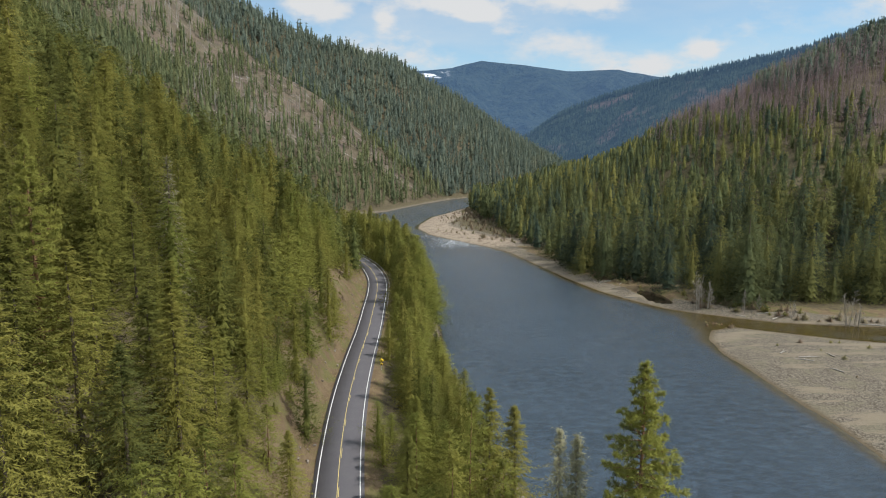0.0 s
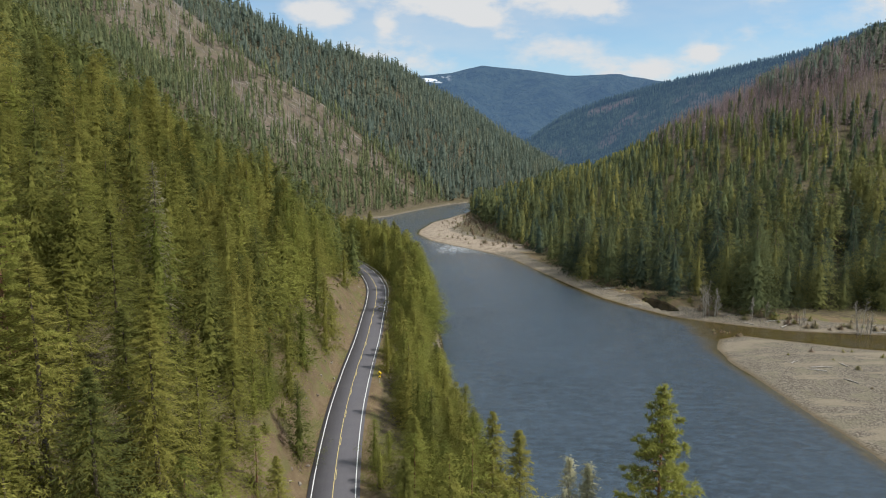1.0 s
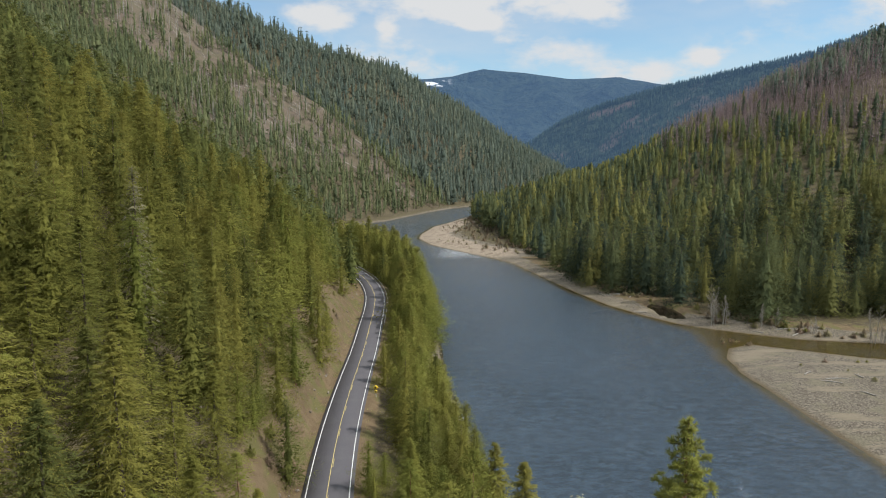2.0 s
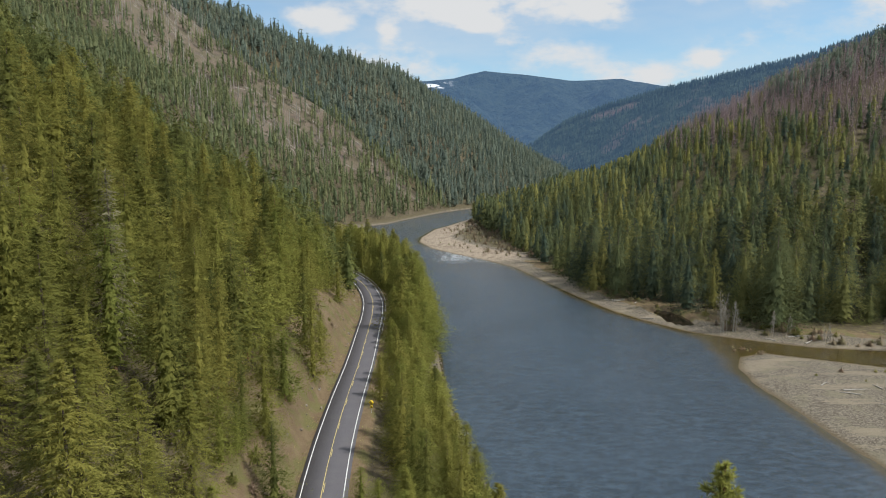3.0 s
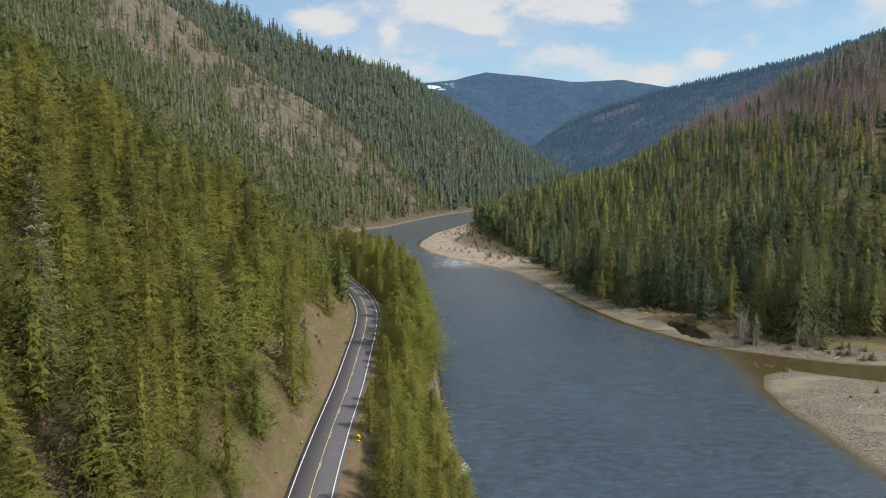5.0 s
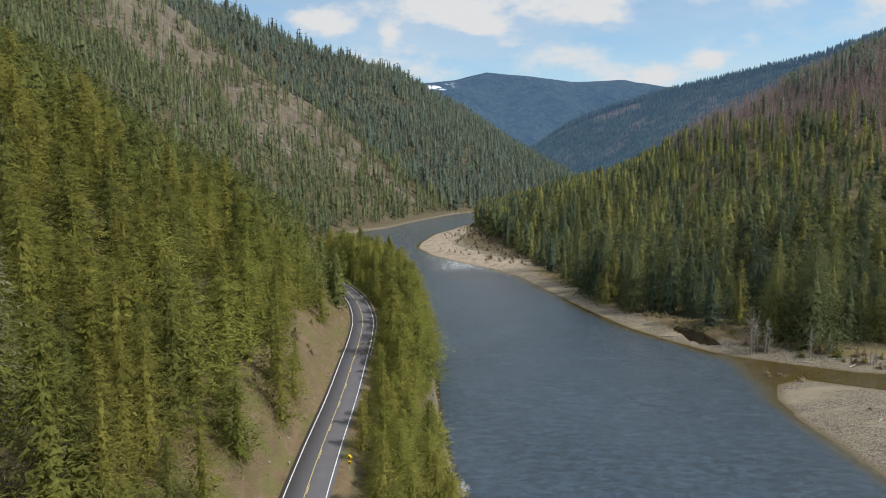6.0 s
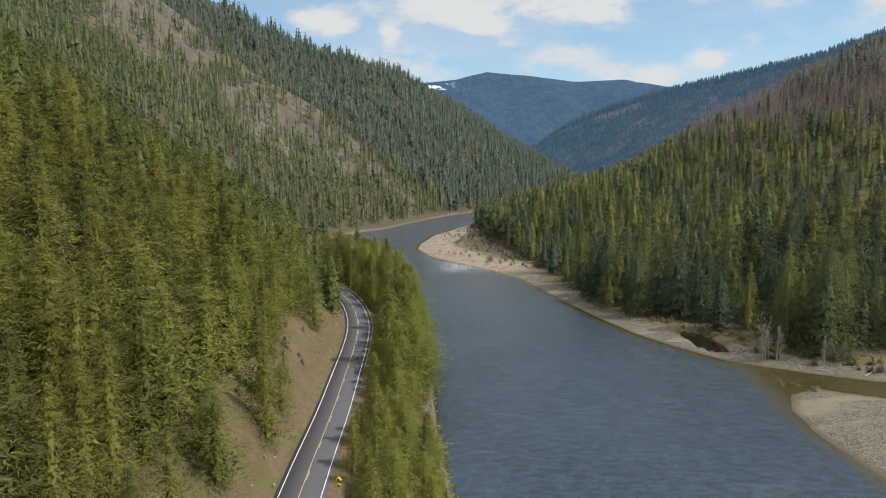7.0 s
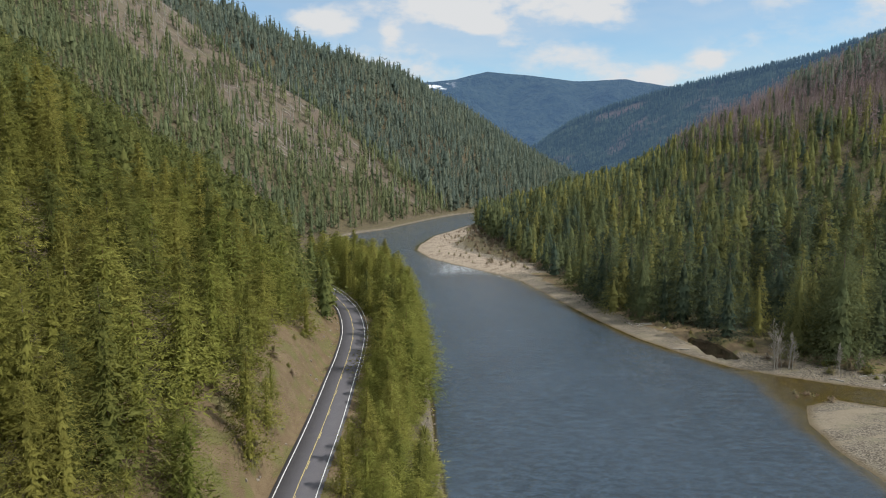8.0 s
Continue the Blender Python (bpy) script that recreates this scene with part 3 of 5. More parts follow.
def plume(rng, high, wide, base, shape, boughs, each, size, slim=0.4, flat=0.45, lift=0.0, rise=0.75):
    """A soft conifer crown: clumps of short sprays round a tapering outline; three-cornered faces."""
    u = rng.uniform(0, 1, boughs) ** 1.08
    az = rng.uniform(0, 6.2832, boughs)
    lobe = 1 + 0.14 * np.sin(2 * az + rng.uniform(0, 6)) * np.sin(7 * u + rng.uniform(0, 6))
    r0 = (wide * (1 - u) ** shape * np.minimum(1, 0.62 + u * 2.6) + 0.004 * high) * lobe
    rr = r0 * rng.uniform(0.40, 1.06, boughs)
    out = np.stack([np.cos(az), np.sin(az), 0 * az], 1)
    side = np.stack([-np.sin(az), np.cos(az), 0 * az], 1)
    up = np.array([0, 0, 1.0])
    c = out * rr[:, None] + up * (high * (base + (0.985 - base) * u) - (0.16 - lift) * r0)[:, None]
    q = (0.21 * r0 + 0.009 * high)[:, None, None]
    w = np.clip(rng.normal(0, 1, (boughs, each, 3)), -2, 2)
    off = (out[:, None] * w[..., 0:1] * 0.95 + side[:, None] * w[..., 1:2] * 0.85 + up * (w[..., 2:3] * flat - 0.22 * w[..., 0:1])) * q
    P = (c[:, None] + off).reshape(-1, 3)
    n = len(P)
    A = unit((out[:, None] * 0.8 + rng.normal(0, 0.55, (boughs, each, 3)) + up * (lift - 0.12)).reshape(-1, 3))
    S = unit(np.cross(A, rng.normal(0, 1, (n, 3))))
    tall = (rise * (0.45 + 0.95 * u))[:, None, None]
    O = unit((out[:, None] * 0.85 + up * tall + off / q * 0.42).reshape(-1, 3) + rng.normal(0, 0.10, (n, 3)))
    L = size * rng.uniform(0.65, 1.35, n) * np.repeat(1.1 - 0.5 * u, each)
    v, f = darts(P, A, S, L, L * slim, L * 0.1)
    return v, f, np.repeat(O, 3, axis=0)


def joined(*models):
    """Several (verts, faces, outward) as one."""
    V, F, O, n = [], [], [], 0
    for v, f, o in models:
        V.append(v), F.append(f + n), O.append(o)
        n += len(v)
    return np.concatenate(V), np.concatenate(F), np.concatenate(O)


def bough_crown(rng, high, wide, base, boughs):
    """An old pine: separate level boughs, each with brushes of needles along its outer half. Gives the needles and the limbs."""
    P, A, S, L, O, limbs_out = [], [], [], [], [], []
    for i in range(boughs):
        u = (i + rng.uniform(0, 1)) / boughs
        u = u ** 0.9
        z = high * (base + (0.985 - base) * u)
        az = 2.4 * i + rng.normal(0, 0.35)
        r = (wide * (1 - u) ** 0.80 * min(1, 0.62 + 2.2 * u) + 0.10) * rng.uniform(0.70, 1.15)
        rise = rng.normal(0.0, 0.10) + 0.45 * max(0, u - 0.55)
        out, aside, up = np.array([math.cos(az), math.sin(az), rise]), np.array([-math.sin(az), math.cos(az), 0]), np.array([0, 0, 1.0])
        foot = np.array([0, 0, z])
        limbs_out.append((foot, foot + out * r * 0.9, 0.035 + 0.012 * r, 0.015))
        for k in range(int(3 + 4.6 * r)):
            f = rng.uniform(0.16, 1.0)
            c = foot + out * r * f + aside * rng.normal(0, 0.16 * r * (1.15 - f) + 0.12) + up * (rng.normal(0, 0.10) + 0.06 * r * f * f)
            n = 17
            d = unit(rng.normal(0, 1, (n, 3)) + out * 0.7 + up * 0.35)
            P.append(c + d * 0.05), A.append(d), S.append(unit(np.cross(d, rng.normal(0, 1, (n, 3))))), L.append(rng.uniform(0.34, 0.66, n))
            O.append(unit(d * 0.35 + out * 0.55 + up * rng.uniform(0.95, 1.4)))
    L = np.concatenate(L)
    v, f = darts(np.concatenate(P), np.concatenate(A), np.concatenate(S), L, L * 0.20, L * 0.05)
    return v, f, np.repeat(np.concatenate(O), 3, axis=0), limbs_out


def with_outward(me, o):
    a = me.attributes.new("outward", "FLOAT_VECTOR", "POINT")
    a.data.foreach_set("vector", np.asarray(o, np.float32).ravel())
    return me


def trunk_mesh(name, high, thick, mat, rng, sides=7):
    """A tapered trunk with a slight bend, and a flare at its foot."""
    v, f = [], []
    lv = [(-1.5, 1.25), (0.0, 1.25), (0.03 * high, 1.0), (0.3 * high, 0.8), (0.65 * high, 0.45), (0.97 * high, 0.06)]
    bx, by = rng.normal(0, 0.12, 2)
    for z, k in lv:
        for s in range(sides):
            a = 6.2832 * s / sides
            v.append((thick * k * math.cos(a) + bx * math.sin(z / high * 3.1), thick * k * math.sin(a) + by * math.sin(z / high * 3.1), z))
    for i in range(len(lv) - 1):
        for s in range(sides):
            f.append((i * sides + s, i * sides + (s + 1) % sides, (i + 1) * sides + (s + 1) % sides, (i + 1) * sides + s))
    return mesh_of(name, v, f, mat, True)


def merge(name, models, places, mat, spread=0.12):
    """Many trees in one mesh. models: (verts, faces) of unit size or real size; places: rows of x, y, z, scale, turn, which model, tint."""
    V, F, T, O, n = [], [], [], [], 0
    for m, (v, f, o) in enumerate(models):
        rows = places[places[:, 5] == m]
        if not len(rows):
            continue
        c, s = np.cos(rows[:, 4]), np.sin(rows[:, 4])
        wide = rows[:, 3] * (1 + spread * np.sin(rows[:, 6] * 97))
        X = (v[None, :, 0] * c[:, None] - v[None, :, 1] * s[:, None]) * wide[:, None] + rows[:, 0:1]
        Y = (v[None, :, 0] * s[:, None] + v[None, :, 1] * c[:, None]) * wide[:, None] + rows[:, 1:2]
        Z = v[None, :, 2] * rows[:, 3:4] + rows[:, 2:3]
        V.append(np.stack([X, Y, Z], 2).reshape(-1, 3))
        F.append((f[None] + (n + np.arange(len(rows)) * len(v))[:, None, None]).reshape(-1, f.shape[1]))
        O.append(np.stack([o[None, :, 0] * c[:, None] - o[None, :, 1] * s[:, None], o[None, :, 0] * s[:, None] + o[None, :, 1] * c[:, None], np.repeat(o[None, :, 2], len(rows), 0)], 2).reshape(-1, 3))
        T.append(np.repeat(rows[:, 6], len(v)))
        n += len(rows) * len(v)
    me = mesh_of(name, np.concatenate(V), np.concatenate(F), mat)
    attribute(me, "tint", np.concatenate(T))
    return with_outward(me, np.concatenate(O))

# ================= far mountains =================
MID_CREST = [(2600, 1750, 640), (1400, 2000, 482), (1155, 2100, 394), (957, 2300, 358), (795, 2500, 326), (640, 2600, 284), (501, 2650, 232), (420, 2700, 160), (370, 2740, 60)]
FAR_CREST = [(-2600, 4100, 560), (-900, 4250, 570), (-210, 4300, 590), (40, 4300, 610), (250, 4300, 656), (500, 4300, 632), (830, 4300, 588), (1140, 4300, 600), (1400, 4250, 545), (2500, 4200, 500)]


def ridge_height(x, y, crest, side):
    top, off = np.zeros(x.shape), np.full(x.shape, 1e9)
    for (ax, ay, az), (bx, by, bz) in zip(crest, crest[1:]):
        t = np.clip(((x - ax) * (bx - ax) + (y - ay) * (by - ay)) / ((bx - ax) ** 2 + (by - ay) ** 2), 0, 1)
        d = np.hypot(x - ax - t * (bx - ax), y - ay - t * (by - ay))
        top, off = np.maximum(top, az + t * (bz - az) - side * d), np.minimum(off, d)
    return top, off


def ridge_land(x, y, crest, side, ribs, seed):
    z, off = ridge_height(x, y, crest, side)
    return z + np.minimum(z / 200, 1) * (ribs * fbm(x, y, 320, 4, seed) * np.minimum(1, 0.06 + off / 380)) - 6


def bare_flank(x, y):
    """Two strips of open brown slope under the crest down the valley."""
    d = np.minimum(away(x, y, [(585, 2560), (650, 2510), (710, 2490)]) / 19, away(x, y, [(640, 2330), (690, 2315)]) / 15)
    return 1 - smooth(0.5, 1.3, d + 0.5 * fbm(x, y, 60, 3, 204))


def build_mountain(name, crest, side, x0, x1, y0, y1, step, mat, label, ribs, seed):
    gx, gy = np.arange(x0, x1, step), np.arange(y0, y1, step)
    x, y = (v.ravel() for v in np.meshgrid(gx, gy))
    me = mesh_of(name, np.stack([x, y, ridge_land(x, y, crest, side, ribs, seed)], 1), grid_faces(len(gx), len(gy)), M[mat], True)
    attribute(me, "bare", bare_flank(x, y))
    tagged(new(name, me), label, "mountain", kind="structure")


# ================= the road =================
def spline(pts, step):
    """Even points along a smooth line through pts, with its direction."""
    P = np.array(pts, float)
    out = []
    for i in range(len(P) - 1):
        p0, p1, p2, p3 = P[max(i - 1, 0)], P[i], P[i + 1], P[min(i + 2, len(P) - 1)]
        n = max(2, int(np.hypot(*(p2 - p1)) / step))
        for k in range(n):
            t = k / n
            out.append(0.5 * (2 * p1 + (p2 - p0) * t + (2 * p0 - 5 * p1 + 4 * p2 - p3) * t * t + (3 * p1 - p0 - 3 * p2 + p3) * t ** 3))
    out = np.array(out + [P[-1]])
    d = np.gradient(out, axis=0)
    d = d / np.linalg.norm(d, axis=1, keepdims=True)
    return out, np.stack([-d[:, 1], d[:, 0]], 1)


RC, RN = spline(ROAD, 3.0)


def ribbon(name, a, b, z, mat, i0=0, i1=None, drop=0.0):
    """A strip along the road from a to b metres to the west of its middle."""
    c, n = RC[i0:i1], RN[i0:i1]
    k = len(c)
    l, r = c + n * b, c + n * a
    v = np.concatenate([np.column_stack([l, np.full(k, z)]), np.column_stack([r, np.full(k, z)]), np.column_stack([l, np.full(k, z - 0.3 if drop else z)]), np.column_stack([r, np.full(k, z - 0.3 if drop else z)])])
    i = np.arange(k - 1)
    f = [np.stack([i, i + k, i + k + 1, i + 1], 1)]
    if drop:
        f += [np.stack([i + 2 * k, i, i + 1, i + 2 * k + 1], 1), np.stack([i + k, i + 3 * k, i + 3 * k + 1, i + k + 1], 1)]
    return mesh_of(name, v, np.concatenate(f), M[mat])


def part(name, me, parent, label=""):
    ob = new(name, me)
    ob.parent = parent
    return tagged(ob, label) if label else ob


def build_road():
    road = tagged(new("road", ribbon("road", -4.35, 4.35, ROAD_Z + 0.02, "asphalt", drop=1)), "grey asphalt two-lane highway with painted lines", "road", kind="structure")
    part("edge_line", ribbon("edge_line", 3.55, 3.72, ROAD_Z + 0.028, "white_paint"), road, "solid white edge line")
    part("edge_line", ribbon("edge_line", -3.72, -3.55, ROAD_Z + 0.028, "white_paint"), road, "solid white edge line")
    part("centre_line", ribbon("centre_line", 0.08, 0.19, ROAD_Z + 0.028, "yellow_paint"), road, "solid yellow centre line")
    far = next(i for i, p in enumerate(RC) if p[1] > 60)
    end = next(i for i, p in enumerate(RC) if p[1] > 330)
    for i in range(far, end, 4):
        part("centre_dash", ribbon("centre_dash", -0.15, -0.06, ROAD_Z + 0.028, "yellow_paint", i, i + 2), road)


# ================= forest =================
rng = np.random.default_rng(7)


def scatter(x0, x1, y0, y1, gap, seed):
    r = np.random.default_rng(seed)
    gx, gy = np.meshgrid(np.arange(x0, x1, gap), np.arange(y0, y1, gap))
    x, y = gx.ravel() + r.uniform(-0.5, 0.5, gx.size) * gap * 0.95, gy.ravel() + r.uniform(-0.5, 0.5, gx.size) * gap * 0.95
    return x, y, r


def in_plan(x, y, side=0.73, slack=10):
    """The stretch of the valley that lies open to the south."""
    return np.abs(x) < side * np.maximum(y - 0, 0) + slack


def forest_rows(x, y, r, models, lo, hi, sink=0.3):
    z = level(x, y) - sink
    n = len(x)
    return np.stack([x, y, z, r.uniform(lo, hi, n), r.uniform(0, 6.28, n), r.integers(0, models, n), r.uniform(0, 1, n)], 1)


HI, COARSE, MID_MODELS, FAR_MODELS = {}, {}, {}, {}


def make_models():
    r = np.random.default_rng(3)
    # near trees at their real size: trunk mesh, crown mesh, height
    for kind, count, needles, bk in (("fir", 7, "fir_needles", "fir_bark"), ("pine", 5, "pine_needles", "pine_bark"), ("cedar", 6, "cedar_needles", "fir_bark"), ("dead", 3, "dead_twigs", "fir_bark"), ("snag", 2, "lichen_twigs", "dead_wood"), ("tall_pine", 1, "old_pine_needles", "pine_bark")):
        HI[kind] = []
        for i in range(count):
            if kind == "fir":
                high, args = r.uniform(21, 26), dict(wide=r.uniform(5.0, 6.6), base=0.04, whorls=48, arms=6, sprays=30, shape=0.86, size=0.44, droop=0.16, ragged=0.20, slim=0.17, fuzz=0.6)
            elif kind == "pine":
                high, args = r.uniform(18, 22), dict(wide=r.uniform(5.4, 6.8), base=0.08, whorls=32, arms=6, sprays=26, shape=0.56, size=0.48, droop=0.0, ragged=0.26, tuft=0.2, slim=0.24, fuzz=0.9)
            elif kind == "cedar":
                high, args = r.uniform(28, 34), dict(wide=r.uniform(6.6, 8.6))
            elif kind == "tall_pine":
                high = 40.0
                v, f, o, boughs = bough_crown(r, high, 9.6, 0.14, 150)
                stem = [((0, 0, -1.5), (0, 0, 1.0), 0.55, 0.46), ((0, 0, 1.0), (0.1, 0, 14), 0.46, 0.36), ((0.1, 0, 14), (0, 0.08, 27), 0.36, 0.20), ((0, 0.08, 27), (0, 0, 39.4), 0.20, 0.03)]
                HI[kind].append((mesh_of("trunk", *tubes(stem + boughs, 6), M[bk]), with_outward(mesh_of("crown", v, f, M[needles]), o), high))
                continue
            elif kind == "snag":
                high, args = r.uniform(20, 25), dict(wide=2.6, base=0.10, whorls=60, arms=7, sprays=9, shape=0.8, size=0.5, droop=0.25, ragged=0.35, slim=0.15)
            else:
                high, args = r.uniform(20, 25), dict(wide=3.0, base=0.10, whorls=38, arms=6, sprays=6, shape=0.8, size=0.8, droop=0.4, slim=0.17)
            if kind != "cedar":
                v, f, o = crown(r, high, **args)
            if kind == "fir":
                v, f, o = joined((v, f, o), plume(r, high, args["wide"] * 0.85, 0.05, 0.88, 150, 14, 0.5, 0.20))
            if kind == "cedar":
                v, f, o = joined(plume(r, high, args["wide"], 0.02, 0.86, 310, 15, 0.66, 0.40, 0.34), tiers_of(r, high * 0.72, args["wide"] * 0.40, 0.03, 0.9, 10, 8))
                far_crown = joined(plume(r, high, args["wide"], 0.02, 0.86, 190, 10, 0.92, 0.44, 0.34), tiers_of(r, high * 0.72, args["wide"] * 0.42, 0.03, 0.9, 8, 7))
                COARSE[kind, i, 2] = with_outward(mesh_of("crown", far_crown[0], far_crown[1], M[needles]), far_crown[2])
            if kind in ("fir", "pine"):
                # softer crowns for trees farther off
                shape, lift = (0.88, 0.04) if kind == "fir" else (0.62, 0.12)
                for grade, boughs, each, size in ((1, 320, 17, 0.58), (2, 220, 12, 0.82)):
                    soft_crown = joined(plume(r, high, args["wide"] * 1.04, args["base"], shape, boughs, each, size, 0.15 if grade == 1 else 0.23, 0.20, lift),
                                        plume(r, high * 0.95, args["wide"] * 0.42, args["base"], 0.8, 100, 6, 0.9, 0.40, 0.4, lift), tiers_of(r, high * 0.86, args["wide"] * 0.17, args["base"] + 0.02, 0.8, 18, 6))
                    COARSE[kind, i, grade] = with_outward(mesh_of("crown", soft_crown[0], soft_crown[1], M[needles]), soft_crown[2])
            HI[kind].append((trunk_mesh("trunk", high, high * 0.010 + 0.04, M[bk], r), with_outward(mesh_of("crown", v, f, M[needles]), o), high))
    for kind, wide, base, shape, high in (("fir", 6.8, 0.04, 0.90, 25.0), ("cedar", 9.4, 0.03, 0.80, 30.0)):
        MID_MODELS[kind] = []
        for i in range(6):
            w = wide * r.uniform(0.8, 1.08)
            MID_MODELS[kind].append(joined(plume(r, high, w, base, shape, 70, 6, 1.2, 0.45), tiers_of(r, high * 0.75, w * 0.52, base, 0.9, 7, 5)))
    MID_MODELS["far_fir"] = [joined(plume(r, 25.0, 5.6, 0.04, 0.9, 44, 5, 1.6, 0.45), tiers_of(r, 21.0, r.uniform(3.0, 4.2), 0.04, 0.85, 6, 4)) for i in range(6)]
    FAR_MODELS["fir"] = [joined(plume(r, 1.0, 0.15 + 0.025 * i, 0.06, 0.85, 11, 3, 0.12, 0.5, rise=1.2), tiers_of(r, 0.90, 0.10 + 0.018 * i, 0.04, 0.85, 4, 3)) for i in range(4)]
    FAR_MODELS["full"] = [joined(plume(r, 1.0, 0.25 + 0.025 * i, 0.03, 0.80, 24, 4, 0.08, 0.5, rise=0.9), tiers_of(r, 0.96, 0.12 + 0.02 * i, 0.02, 0.66, 6, 4)) for i in range(4)]
    FAR_MODELS["spike"] = []
    for i in range(3):
        v, f, o = crown(r, 20.0, 1.7 + 0.3 * i, 0.12, 12, 3, 2, shape=0.8, size=1.6, droop=0.1, slim=0.36)
        pole = tubes([((0, 0, -0.5), (0, 0, 19.0), 0.22, 0.05)], 3)
        quads = pole[1]
        tri = np.concatenate([quads[:, [0, 1, 2]], quads[:, [0, 2, 3]]])
        v2, f2, o2 = joined(plume(r, 20.0, 3.0 + 0.6 * i, 0.14, 0.8, 20, 4, 1.5, 0.45, rise=1.0), tiers_of(r, 19.5, 1.3 + 0.3 * i, 0.2, 0.7, 4, 3))
        FAR_MODELS.setdefault("thin", []).append((np.concatenate([v2, pole[0]]) / 20.0, np.concatenate([f2, tri + len(v2)]), np.concatenate([o2, unit(pole[0] * (1, 1, 0) + 1e-3)])))
        FAR_MODELS["spike"].append((np.concatenate([v, pole[0]]) / 20.0, np.concatenate([f, tri + len(v)]), np.concatenate([o, unit(pole[0] * (1, 1, 0) + 1e-3)])))
    FAR_MODELS["tiny"] = [tiers_of(r, 1.0, 0.17 + 0.03 * i, 0.02, 0.8, 4, 3) for i in range(2)]


LABELS = {
    "slope": {"fir": "olive green conifer on the steep slope above the road", "pine": "yellow-green pine on the steep slope above the road", "dead": "grey dying conifer hung with lichen on the slope", "tall_pine": "tall pine with a bare orange-brown trunk on the slope"},
    "strip": {"fir": "green fir on the bank between road and river", "pine": "bright green pine on the bank between road and river", "snag": "thin dead conifer with pale lichen beside the river"},
}
NAMES = {"snag": "dead_tree", "fir": "fir_tree", "pine": "pine_tree", "dead": "dead_tree", "cedar": "cedar_tree", "tall_pine": "pine_tree"}


def plant(kind, label, x, y, scale, group, turn, model, slim=1.0, sink=0.3):
    trunk, top, high = HI[kind][model % len(HI[kind])]
    if y > 104 and not (kind == "cedar" and y < 300):
        top = COARSE.get((kind, model % len(HI[kind]), 1 if y < 150 else 2), top)
    root = new(NAMES[kind])
    root.matrix_world = Matrix.LocRotScale((x, y, height(x, y) - sink), Euler((0, 0, turn)), (scale * slim, scale * slim, scale))
    part("trunk", trunk, root)
    part("crown", top, root)
    return tagged(root, label, "tree", group)


def plant_to(kind, label, x, y, top, group, model, slim=1.0):
    """A tree whose tip reaches a height."""
    high = HI[kind][model % len(HI[kind])][2]
    return plant(kind, label, x, y, (top - height(x, y) + 0.3) / high, group, 1.7 * model, model, slim)


